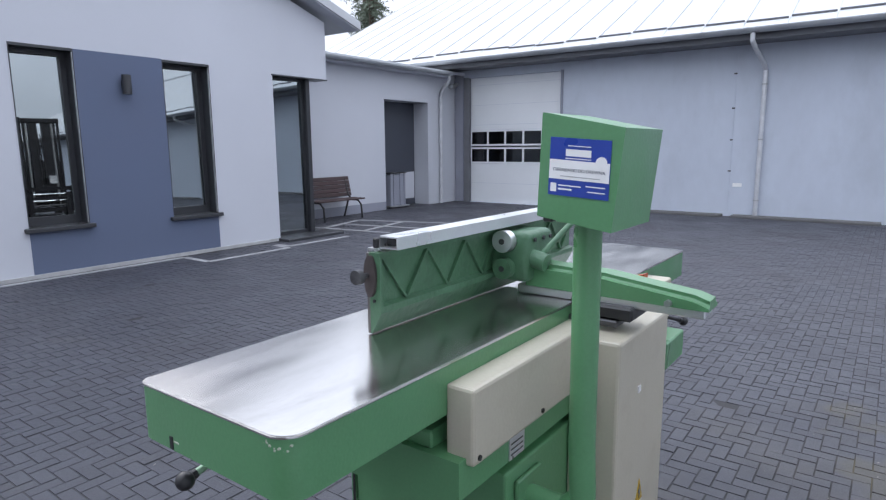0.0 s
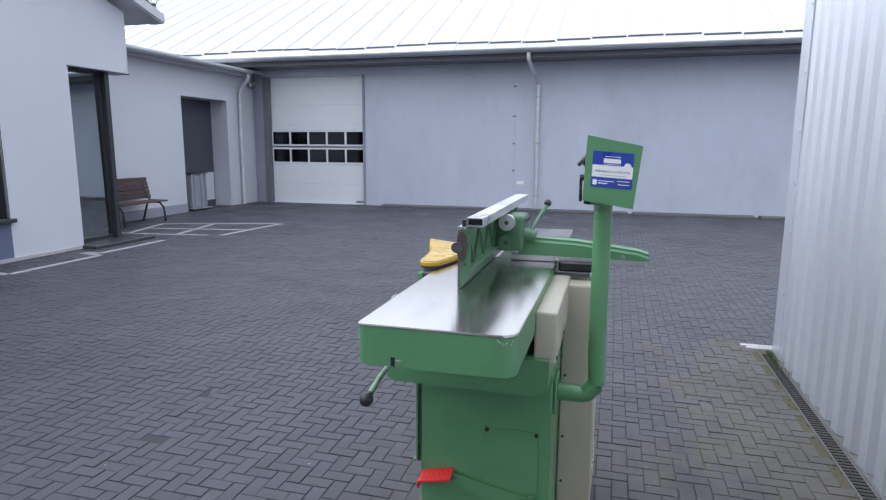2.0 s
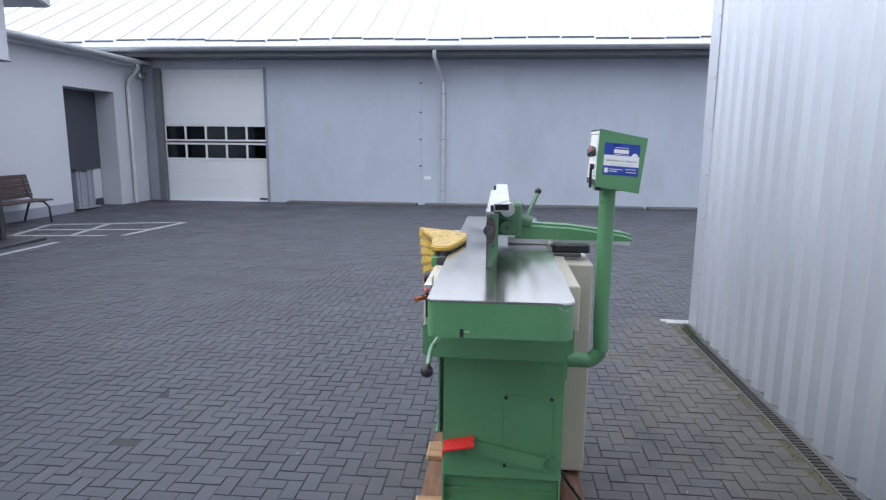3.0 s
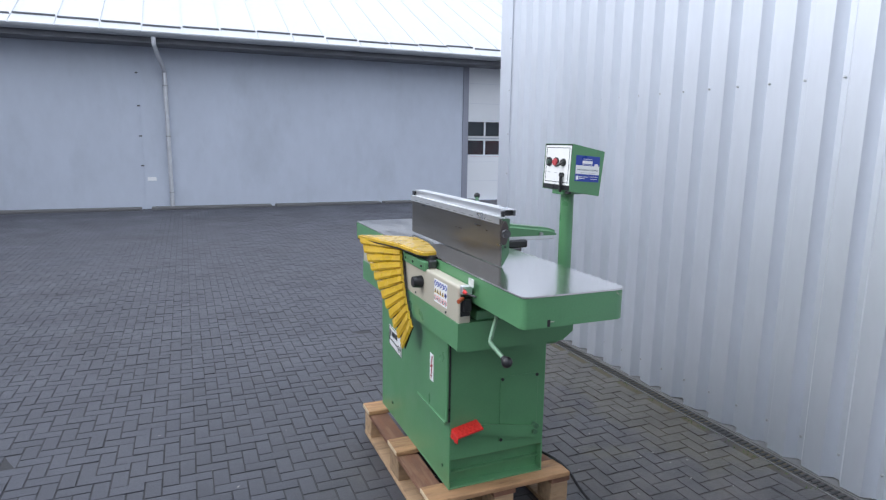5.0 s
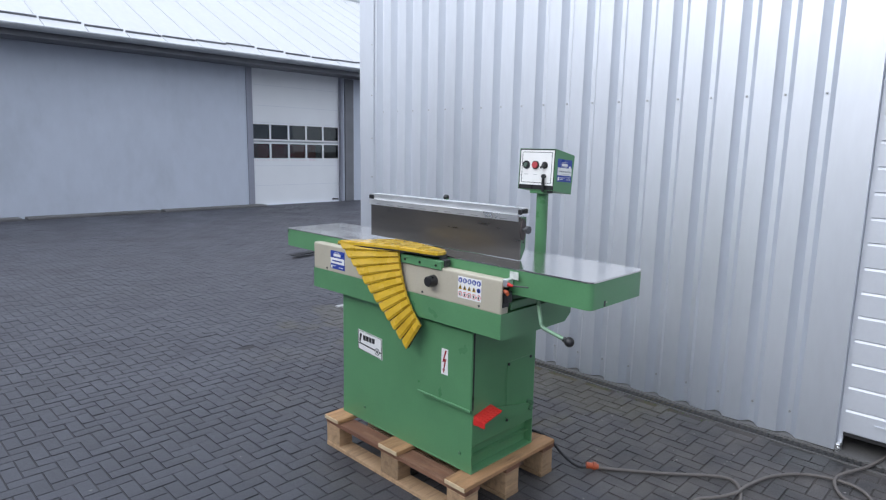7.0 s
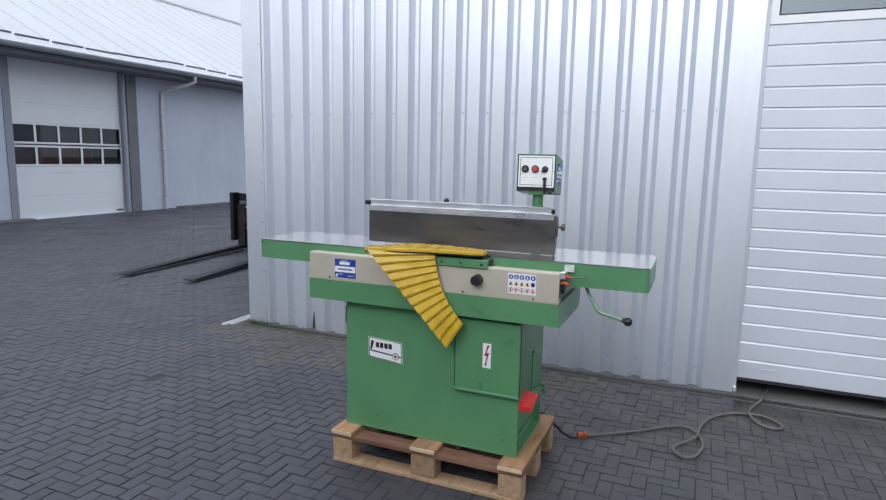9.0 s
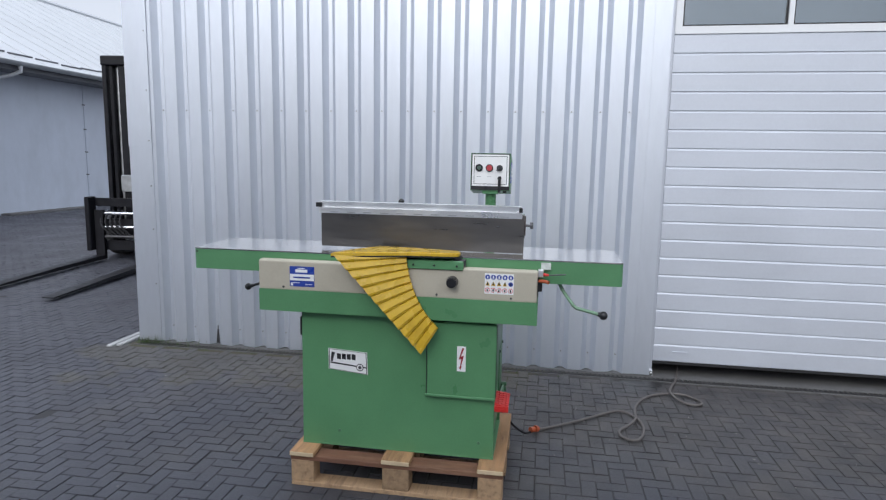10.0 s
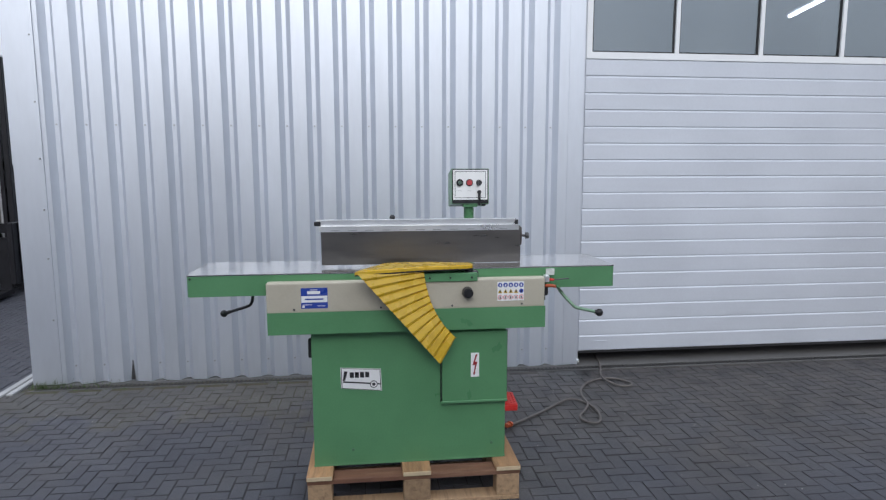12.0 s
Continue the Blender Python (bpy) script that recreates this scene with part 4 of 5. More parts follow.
# front cover, knob and signs
cover = part("front_cover", made_box(-0.780, -0.729, 1.418, 2.702, 0.934, 1.076, 0.009, 3), BEIGE, jointer, "beige front cover with stickers")
part("cover_opening", made_box(-0.772, -0.735, 1.414, 1.419, 0.965, 1.045), BLACK, cover)
for y in (1.53, 1.86, 2.19, 2.58):
    part("rivet", rod(bmesh.new(), (-0.779, y, 0.952), (-0.783, y, 0.952), 0.005, 8), IRON, cover)
knob = rod(bmesh.new(), (-0.780, 1.789, 1.015), (-0.822, 1.789, 1.015), 0.027, 12, 0.023)
bmesh.ops.bevel(knob, geom=knob.edges[:], offset=0.003, segments=2, affect='EDGES')
part("knob", knob, BLACK, jointer, "black star knob", smooth=True)


def sticker(parent, name, y0, y1, z0, z1, x, mat, label=""):
    return part(name, made_box(x - 0.0012, x, y0, y1, z0, z1), mat, parent, label)


# blue and white sticker: bands and bars
st = sticker(cover, "sticker", 2.429, 2.548, 0.956, 1.050, -0.7802, BLUE_STICKER, "blue and white sticker")
sticker(st, "white_band", 2.4305, 2.5465, 0.984, 1.014, -0.7816, WHITE_PLATE)
for y0, y1, z0, z1 in ((2.462, 2.520, 1.022, 1.036), (2.475, 2.508, 1.040, 1.043), (2.500, 2.540, 0.972, 0.9745), (2.440, 2.475, 0.966, 0.9685), (2.532, 2.543, 0.960, 0.971)):
    sticker(st, "mark", y0, y1, z0, z1, -0.7816, WHITE_PLATE)
sticker(st, "mark", 2.448, 2.530, 0.996, 1.002, -0.7829, BLUE_STICKER)
# pictogram board
pic = sticker(cover, "pictogram_board", 1.520, 1.647, 0.968, 1.059, -0.7802, WHITE_PLATE, "white board with rows of safety pictograms")
for r, (z, mat) in enumerate(((1.043, BLUE_STICKER), (1.014, YELLOW), (0.985, WHITE_PLATE))):
    for c in range(5):
        y = 1.634 - 0.0252 * c
        bm = bmesh.new()
        if r == 1:
            if c == 4:
                mat = BLUE_STICKER
                rod(bm, (-0.7812, y, z), (-0.7822, y, z), 0.010, 14)
            else:
                prism(bm, [(y - 0.010, z - 0.009), (y + 0.010, z - 0.009), (y, z + 0.010)], -0.7824, -0.7812, "x")
        else:
            rod(bm, (-0.7812, y, z), (-0.7822, y, z), 0.0108, 16)
        if r == 2:
            part("ring", bm, RED, pic)
            part("disc", rod(bmesh.new(), (-0.7820, y, z), (-0.7828, y, z), 0.0085, 14), WHITE_PLATE, pic)
            part("glyph", made_box(-0.7835, -0.7826, y - 0.003, y + 0.003, z - 0.006, z + 0.005), BLACK, pic)
        else:
            part("symbol", bm, mat, pic)
            part("glyph", made_box(-0.7835, -0.7822, y - 0.003, y + 0.003, z - 0.006, z + 0.005), WHITE_PLATE if r == 0 else BLACK, pic)
# maker's plate: bars only
plate = part("maker_plate", prism(bmesh.new(), [(2.383, 0.657), (2.194, 0.645), (2.190, 0.538), (2.381, 0.556)], -0.7335, -0.7305, "x"), WHITE_PLATE, body, "white maker's plate with a dark bar and ring")
edge = [((2.383, 0.657), (2.194, 0.645)), ((2.194, 0.645), (2.190, 0.538)), ((2.190, 0.538), (2.381, 0.556)), ((2.381, 0.556), (2.383, 0.657))]
for (a, b), (c, d) in edge:
    my, mz = 2.287, 0.598
    q = [(my + (u - my) * s, mz + (v - mz) * s) for u, v, s in ((a, b, 0.97), (c, d, 0.97), (c, d, 0.935), (a, b, 0.935))]
    part("border", prism(bmesh.new(), q, -0.7345, -0.7335, "x"), BLACK, plate)
part("bar", prism(bmesh.new(), [(2.372, 0.592), (2.198, 0.575), (2.198, 0.569), (2.372, 0.585)], -0.7345, -0.7335, "x"), BLACK, plate)
part("bar", prism(bmesh.new(), [(2.366, 0.640), (2.350, 0.638), (2.362, 0.594), (2.372, 0.595)], -0.7345, -0.7335, "x"), BLACK, plate)
for k in range(4):
    y = 2.340 - 0.024 * k
    part("bar", prism(bmesh.new(), [(y, 0.634), (y - 0.019, 0.6325), (y - 0.019, 0.606), (y, 0.6075)], -0.7345, -0.7335, "x"), BLACK, plate)
for r, m in ((0.018, IRON), (0.014, WHITE_PLATE), (0.008, IRON)):
    part("ring", rod(bmesh.new(), (-0.7335, 2.228, 0.572), (-0.7348 - 0.0006 * (0.02 - r) * 50, 2.228, 0.572), r, 20), m, plate)


def bolt_sign(parent, y0, y1, z0, z1, x, base, flash, outward=-1):
    s = part("warning_sign", made_box(min(x, x + outward * 0.0015), max(x, x + outward * 0.0015), y0, y1, z0, z1), base, parent, "sign with a lightning flash")
    w, h = y1 - y0, z1 - z0
    pts = [(0.58, 0.93), (0.20, 0.48), (0.50, 0.50), (0.34, 0.16), (0.22, 0.20), (0.40, 0.05), (0.58, 0.22), (0.46, 0.18), (0.78, 0.63), (0.46, 0.61), (0.80, 0.93)]
    part("flash", prism(bmesh.new(), [(y1 - u * w, z0 + v * h) for u, v in pts], x + outward * 0.0015, x + outward * 0.0028, "x"), flash, s)
    return s


DARK_RED = material("dark_red_print", (0.28, 0.015, 0.02), 0.5)
bolt_sign(hatch, 1.726, 1.766, 0.594, 0.712, -0.7485, WHITE_PLATE, DARK_RED)

# yellow fan guard in front and blade on the table
bracket = part("guard_bracket", made_box(-0.790, -0.768, 1.742, 2.000, 1.066, 1.106, 0.003), GREEN, jointer, "green guard bracket")
for y in (1.77, 1.87, 1.965):
    part("screw", rod(bmesh.new(), (-0.789, y, 1.085), (-0.794, y, 1.085), 0.005, 8), BLACK, bracket)
part("pivot", rod(bmesh.new(), (-0.745, 1.775, 1.076), (-0.745, 1.775, 1.128), 0.020, 14), IRON, bracket, smooth=True)
part("hinge_tab", made_box(-0.770, -0.735, 1.735, 1.765, 1.08, 1.110, 0.003), IRON, bracket)
BROWN = material("brown_cloth", (0.06, 0.035, 0.010), 0.9, vary=0.2)
guard = part("fan_guard", bmesh.new(), YELLOW, jointer, "yellow fan guard of overlapping slats")
A, B, C, M, D = Vector((2.298, 1.140)), Vector((1.920, 0.684)), Vector((1.995, 1.132)), Vector((1.975, 0.92)), Vector((1.846, 0.805))
N = 12


def edge_at(s):
    """Left and right end of a fold of the fan, from its top (0) to its tip (1)."""
    q = s ** 1.3
    return A.lerp(B, s), (C * (1 - q) ** 2 + M * 2 * q * (1 - q) + D * q ** 2)


for i in range(N):
    l0, r0 = edge_at(i / N)
    l1, r1 = edge_at((i + 1) / N - 0.0006)
    la, ra = l0.lerp(l1, 0.14), r0.lerp(r1, 0.14)
    lm, rm = l0.lerp(l1, 0.80), r0.lerp(r1, 0.80)
    xl, xr = -0.905 + 0.095 * i / N, -0.800
    bm = bmesh.new()
    rows = []
    for (l, r), dx in (((l0, r0), 0.003), ((la, ra), -0.008), ((lm, rm), -0.0105), ((l1, r1), -0.002)):
        rows.append([bm.verts.new((xl + dx * 0.5, l.x, l.y)), bm.verts.new((xr + dx, r.x, r.y))])
    back = []
    for (l, r), dx in (((l0, r0), 0.006), ((la, ra), 0.003), ((lm, rm), 0.001), ((l1, r1), 0.002)):
        back.append([bm.verts.new((xl + dx, l.x, l.y)), bm.verts.new((xr + dx, r.x, r.y))])
    for k in range(3):
        bm.faces.new((rows[k][0], rows[k][1], rows[k + 1][1], rows[k + 1][0]))
        bm.faces.new((back[k][0], back[k + 1][0], back[k + 1][1], back[k][1]))
        bm.faces.new((rows[k][0], rows[k + 1][0], back[k + 1][0], back[k][0]))
        bm.faces.new((rows[k][1], back[k][1], back[k + 1][1], rows[k + 1][1]))
    bm.faces.new((rows[0][0], back[0][0], back[0][1], rows[0][1]))
    bm.faces.new((rows[3][0], rows[3][1], back[3][1], back[3][0]))
    bmesh.ops.recalc_face_normals(bm, faces=bm.faces[:])
    part("slat", bm, YELLOW, guard)
bm = bmesh.new()
front, behind = [], []
for i in range(N + 1):
    l, r = edge_at(i / N)
    l, r = l.lerp(r, 0.008), r.lerp(l, 0.012)
    xl = -0.905 + 0.095 * i / N
    front.append([bm.verts.new((xl + 0.003, l.x, l.y)), bm.verts.new((-0.797, r.x, r.y))])
    behind.append([bm.verts.new((xl + 0.006, l.x, l.y)), bm.verts.new((-0.794, r.x, r.y))])
for a, b, c, d in zip(front, front[1:], behind, behind[1:]):
    bm.faces.new((a[0], a[1], b[1], b[0]))
    bm.faces.new((c[0], d[0], d[1], c[1]))
    bm.faces.new((a[0], b[0], d[0], c[0]))
    bm.faces.new((a[1], c[1], d[1], b[1]))
part("hinge_cloth", bm, BROWN, guard, "dark brown cloth that joins the slats")
blade_outline = [(-0.912, 2.302), (-0.815, 1.990), (-0.797, 1.80), (-0.785, 1.768), (-0.770, 1.760), (-0.742, 1.760), (-0.722, 1.775), (-0.700, 1.86), (-0.674, 1.99), (-0.674, 2.12), (-0.690, 2.17), (-0.80, 2.24)]
bm = prism(bmesh.new(), blade_outline, 1.1265, 1.144, "z")
bmesh.ops.bevel(bm, geom=[e for e in bm.edges if e.verts[0].co.z > 1.143 and e.verts[1].co.z > 1.143], offset=0.005, segments=3, affect='EDGES')
part("guard_blade", bm, YELLOW, guard, "yellow blade over the cutter", smooth=True)
part("blade_edge", prism(bmesh.new(), [(u * 1.0, v) for u, v in blade_outline], 1.1205, 1.127, "z"), BLACK, guard)

TAG = material("milky_plastic", (0.62, 0.66, 0.62), 0.3, vary=0.2, scale=40)
# latch and handles at the end of the front cover
part("clear_tag", made_box(-0.748, -0.745, 1.364, 1.406, 1.080, 1.111, 0.001), TAG, infeed)
bm = made_box(-0.775, -0.735, 1.395, 1.418, 1.05, 1.082, 0.003)
latch = part("latch", bm, ALU, jointer, "small metal latch with a red tip")
part("red_tip", rod(bmesh.new(), (-0.768, 1.395, 1.062), (-0.768, 1.372, 1.060), 0.0075, 12, 0.005), RED, latch)
part("rod", rod(bmesh.new(), (-0.768, 1.372, 1.060), (-0.768, 1.30, 1.066), 0.003, 8), IRON, latch)
part("orange_handle", tube(bmesh.new(), [(-0.766, 1.412, 1.032), (-0.782, 1.392, 1.036), (-0.800, 1.372, 1.034)], 0.0075, 10, 1), ORANGE, latch, smooth=True)
part("dark_block", made_box(-0.766, -0.735, 1.398, 1.416, 0.985, 1.032, 0.003), BLACK, latch)


CRANK_GREEN = material("worn_pale_green_paint", (0.20, 0.33, 0.22), 0.35, vary=0.2, scale=18, metal=0.2)


def crank(points, end, mat):
    c = part("crank", tube(bmesh.new(), points, 0.0078, 10, 2), mat, jointer, "bent crank with a black ball", smooth=True)
    part("ball", ball(bmesh.new(), end, 0.019), BLACK, c, smooth=True)
    part("collar", rod(bmesh.new(), Vector(end).lerp(Vector(points[-2]), 0.25), end, 0.010, 12), BLACK, c)


crank([(-0.668, 1.324, 1.025), (-0.672, 1.320, 0.995), (-0.722, 1.268, 0.932), (-0.735, 1.252, 0.915), (-0.735, 1.228, 0.910), (-0.734, 1.14, 0.889)], (-0.734, 1.131, 0.887), CRANK_GREEN)
crank([(-0.370, 2.835, 1.02), (-0.362, 2.838, 0.925), (-0.352, 2.850, 0.890), (-0.342, 2.874, 0.876), (-0.305, 2.99, 0.838)], (-0.302, 3.0, 0.834), BLACK)

# pedal
bm = prism(bmesh.new(), [(1.528, 0.436), (1.598, 0.446), (1.598, 0.453), (1.528, 0.443)], -0.722, -0.610, "x")
for v in bm.verts:
    v.co.z += 0.20 * (v.co.x + 0.669)
pedal = part("pedal", bm, RED, jointer, "red chequered foot pedal")
part("pedal_lip", made_box(-0.724, -0.7195, 1.528, 1.598, 0.404, 0.4325, 0.0015), RED, pedal)
for i in range(4):
    for j in range(2):
        b = part("tread_stud", made_box(-0.0025, 0, -0.006, 0.006, -0.0022, 0.0022), RED, pedal)
        b.matrix_basis = pose(-0.7238, 1.537 + 0.0165 * i, 0.408 + 0.0095 * j, 35 if (i + j) % 2 else -35, 0, 0)
for i in range(6):
    for j in range(4):
        bm = made_box(-0.005, 0.005, -0.007, 0.007, 0, 0.003)
        b = part("tread_stud", bm, RED, pedal)
        b.matrix_basis = pose(-0.711 + 0.0175 * i + (0.006 if j % 2 else 0), 1.537 + 0.016 * j, 0.4445 + 0.0023 * j + 0.20 * (-0.046 + 0.018 * i), 8, -11, 40)
part("pedal_arm", prism(bmesh.new(), [(-0.64, 0.456), (-0.64, 0.408), (-0.325, 0.342), (-0.314, 0.392)], 1.572, 1.580, "y"), GREEN, pedal)
for x, z in ((-0.345, 0.375), (-0.34, 0.400)):
    part("arm_bolt", rod(bmesh.new(), (x, 1.592, z), (x, 1.560, z), 0.011, 12), GREEN_CAST, pedal)

# rear covers
rear = part("rear_cover", made_box(-0.333, -0.268, 1.440, 2.02, 0.922, 1.078, 0.007, 2), BEIGE, jointer, "beige rear cover")
part("rivet", rod(bmesh.new(), (-0.269, 1.46, 0.937), (-0.265, 1.46, 0.937), 0.006, 8), BLACK, rear)
part("rivet", rod(bmesh.new(), (-0.269, 1.72, 0.937), (-0.265, 1.72, 0.937), 0.006, 8), BLACK, rear)
part("rear_cover", made_box(-0.333, -0.25, 2.28, 2.62, 0.95, 1.085, 0.006, 2), BEIGE, jointer)
part("rear_block", made_box(-0.284, -0.165, 2.30, 2.475, 0.872, 0.955, 0.004), GREEN, jointer)
column = part("motor_cover", made_box(-0.287, -0.160, 1.90, 2.28, 0.172, 1.062, 0.008, 2), BEIGE, jointer, "tall beige motor cover")
part("warning_triangle", prism(bmesh.new(), [(2.06, 0.57), (2.115, 0.57), (2.0875, 0.635)], -0.160, -0.158, "x"), YELLOW, column)
part("flash", prism(bmesh.new(), [(2.085, 0.578), (2.096, 0.60), (2.088, 0.60), (2.09, 0.62), (2.078, 0.597), (2.086, 0.597)], -0.158, -0.1568, "x"), BLACK, column)
part("small_plate", made_box(-0.160, -0.157, 2.04, 2.06, 0.895, 0.912), WHITE_PLATE, column)
for z in (0.30, 0.48, 0.72):
    part("rivet", rod(bmesh.new(), (-0.27, 1.901, z), (-0.27, 1.896, z), 0.005, 8), BLACK, column)
for k in range(5):
    part("vent", made_box(-0.161, -0.156, 1.97 + 0.05 * k, 2.0 + 0.05 * k, 0.25, 0.33, 0.002), BEIGE, column)
tp = part("type_plate", made_box(-0.2850, -0.2825, 1.60, 1.665, 0.862, 0.912), ALU, trough, "small metal type plate")
for k in range(3):
    part("line", made_box(-0.2825, -0.2818, 1.606, 1.658, 0.872 + 0.012 * k, 0.875 + 0.012 * k), IRON, tp)

# control box on its pole
pole = part("pole", tube(bmesh.new(), [(-0.30, 1.685, 0.742), (-0.195, 1.685, 0.742), (-0.186, 1.685, 0.745), (-0.155, 1.685, 0.777), (-0.152, 1.685, 0.787), (-0.157, 1.685, 0.90), (-0.159, 1.685, 1.385)], 0.0282, 20), GREEN, jointer, "green tubular pole with a bend", smooth=True)
part("pole_flange", made_box(-0.288, -0.277, 1.63, 1.74, 0.68, 0.80, 0.003), GREEN, pole)
control = part("control_box", prism(bmesh.new(), [(-0.208, 1.584), (-0.054, 1.553), (-0.073, 1.370), (-0.216, 1.392)], 1.583, 1.788, "y"), GREEN, jointer, "green control box with a white switch panel")


def on_panel(z, out=0.0):
    """Depth of the sloping switch panel at a height, with so much proud of it."""
    return -0.2085 - (1.584 - z) / 0.192 * 0.008 - out


def panel_piece(name, y0, y1, z0, z1, inner, outer, mat, parent, label=""):
    return part(name, prism(bmesh.new(), [(on_panel(z0, inner), z0), (on_panel(z1, inner), z1), (on_panel(z1, outer), z1), (on_panel(z0, outer), z0)], y0, y1, "y"), mat, parent, label)


# black plate behind the panel paints the shadow gap inside the rim
panel_piece("panel_gasket", 1.5850, 1.7860, 1.3945, 1.5820, -0.001, 0.0015, BLACK, control)
for y0, y1, z0, z1 in ((1.5832, 1.5850, 1.393, 1.5838), (1.7860, 1.7878, 1.393, 1.5838), (1.5850, 1.7860, 1.5820, 1.5838)):
    panel_piece("panel_rim", y0, y1, z0, z1, -0.001, 0.003, GREEN, control)
panel_piece("switch_panel", 1.5905, 1.7805, 1.4150, 1.5770, 0.0015, 0.0035, WHITE_PLATE, control, "white panel with a thin black border")
for y0, y1, z0, z1 in ((1.600, 1.771, 1.566, 1.5685), (1.600, 1.771, 1.4245, 1.427), (1.600, 1.6025, 1.427, 1.566), (1.7685, 1.771, 1.427, 1.566)):
    panel_piece("border", y0, y1, z0, z1, 0.0035, 0.0041, BLACK, control)
DULL_RED = material("faded_red_button", (0.48, 0.06, 0.07), 0.45)
DULL_GREEN = material("dull_green_lens", (0.10, 0.15, 0.12), 0.3)
ax = on_panel(1.508, 0.0035)
for y, mat, r in ((1.744, DULL_GREEN, 0.011), (1.691, DULL_RED, 0.0165), (1.638, IRON, 0.013)):
    bt = part("button", rod(bmesh.new(), (ax, y, 1.508), (ax - 0.013, y, 1.508), r, 20, r * 0.86), mat, control, smooth=True)
    part("collar", rod(bmesh.new(), (ax, y, 1.508), (ax - 0.006, y, 1.508), 0.0195 if mat == DULL_GREEN else r + 0.003, 20), BLACK, bt)
    if y > 1.65:
        panel_piece("caption", y - 0.011, y + 0.011, 1.4625, 1.4650, 0.0035, 0.0040, GALV, control)
part("switch_lever", tube(bmesh.new(), [(ax - 0.010, 1.636, 1.508), (ax - 0.022, 1.650, 1.496)], 0.006, 8), BLACK, control)
kx = on_panel(1.455, 0.0035)
key = part("key", rod(bmesh.new(), (kx, 1.637, 1.457), (kx - 0.014, 1.637, 1.457), 0.010, 14), BLACK, control, "key with a black tag hanging from the lock", smooth=True)
part("tag", made_box(kx - 0.015, kx - 0.006, 1.630, 1.644, 1.384, 1.458, 0.004, 2), BLACK, key)
part("foot_bracket", made_box(-0.21, -0.10, 1.645, 1.725, 1.374, 1.392, 0.002), GREEN, control)
part("clip", made_box(-0.216, -0.196, 1.60, 1.62, 1.380, 1.394, 0.002), BLACK, control)
# printed label on the side of the box
lab = part("printed_label", prism(bmesh.new(), [(-0.193, 1.540), (-0.077, 1.531), (-0.080, 1.427), (-0.197, 1.435)], 1.5815, 1.583, "y"), BLUE_STICKER, control, "blue and white printed label")


def on_label(u, v):
    """Place on the label; u to the right and v up, from 0 to 1."""
    a = Vector((-0.197, 1.435)).lerp(Vector((-0.080, 1.427)), u)
    b = Vector((-0.193, 1.540)).lerp(Vector((-0.077, 1.531)), u)
    return a.lerp(b, v)


def label_patch(name, u0, u1, v0, v1, mat, lift=1):
    q = [on_label(u, v) for u, v in ((u0, v0), (u1, v0), (u1, v1), (u0, v1))]
    return part(name, prism(bmesh.new(), [(p.x, p.y) for p in q], 1.5815 - 0.0006 * lift, 1.5815 - 0.0006 * (lift - 1), "y"), mat, lab)


label_patch("white_band", 0.005, 0.995, 0.285, 0.62, WHITE_PLATE)
label_patch("mark", 0.27, 0.69, 0.69, 0.81, WHITE_PLATE)
label_patch("mark", 0.30, 0.68, 0.86, 0.875, WHITE_PLATE)
label_patch("mark", 0.27, 0.69, 0.645, 0.66, WHITE_PLATE)
label_patch("mark", 0.04, 0.14, 0.06, 0.21, WHITE_PLATE)
label_patch("mark", 0.17, 0.55, 0.17, 0.19, WHITE_PLATE)
label_patch("mark", 0.17, 0.40, 0.10, 0.13, WHITE_PLATE)
label_patch("mark", 0.63, 0.94, 0.19, 0.21, WHITE_PLATE)
label_patch("mark", 0.66, 0.94, 0.10, 0.12, WHITE_PLATE)
label_patch("mark", 0.20, 0.85, 0.335, 0.35, GALV, 2)
c = on_label(0.86, 0.62)
part("badge", rod(bmesh.new(), (c.x, 1.5815, c.y), (c.x, 1.5802, c.y), 0.0105, 20), WHITE_PLATE, lab)
c = on_label(0.5, 0.45)
INK = material("grey_ink", (0.10, 0.11, 0.14), 0.6)
text_part("words", "OBRABIARKI DO DREWNA", INK, lab, pose(c.x, 1.5808, c.y, 90, 4, 0), 0.0083)

# fence: steel face, ribbed green back with a chamfered foot, aluminium cap set behind the face
FX = -0.579
fence = part("fence", made_box(FX, FX + 0.008, 1.4905, 2.468, TZ + 0.0022, 1.300, 0.0012), FENCE_STEEL, jointer, "tall steel fence with a green ribbed back")
section = [(FX + 0.008, TZ + 0.003), (FX + 0.012, TZ + 0.003), (FX + 0.038, TZ + 0.050), (FX + 0.038, TZ + 0.064), (FX + 0.024, TZ + 0.070), (FX + 0.024, 1.288), (FX + 0.038, 1.290), (FX + 0.038, 1.302), (FX + 0.008, 1.302)]
part("fence_back", prism(bmesh.new(), section, 1.500, 2.465, "y"), GREEN_CAST, fence)
part("end_cheek", prism(bmesh.new(), [(FX + 0.0085, TZ + 0.0025), (FX + 0.012, TZ + 0.0025), (FX + 0.039, TZ + 0.050), (FX + 0.039, 1.3015), (FX + 0.0085, 1.3015)], 1.491, 1.499, "y"), GREEN_CAST, fence)
zig = [1.505 + 0.08 * k for k in range(13)]
for k, (a, b) in enumerate(zip(zig, zig[1:])):
    z0, z1 = (TZ + 0.066, 1.290) if k % 2 else (1.290, TZ + 0.066)
    part("rib", prism(bmesh.new(), [(a, z0), (a + 0.008, z0), (b + 0.008, z1), (b, z1)], FX + 0.024, FX + 0.033, "x"), GREEN_CAST, fence)
cap = bmesh.new()
box(cap, -0.556, -0.504, 1.508, 2.492, 1.333, 1.336)
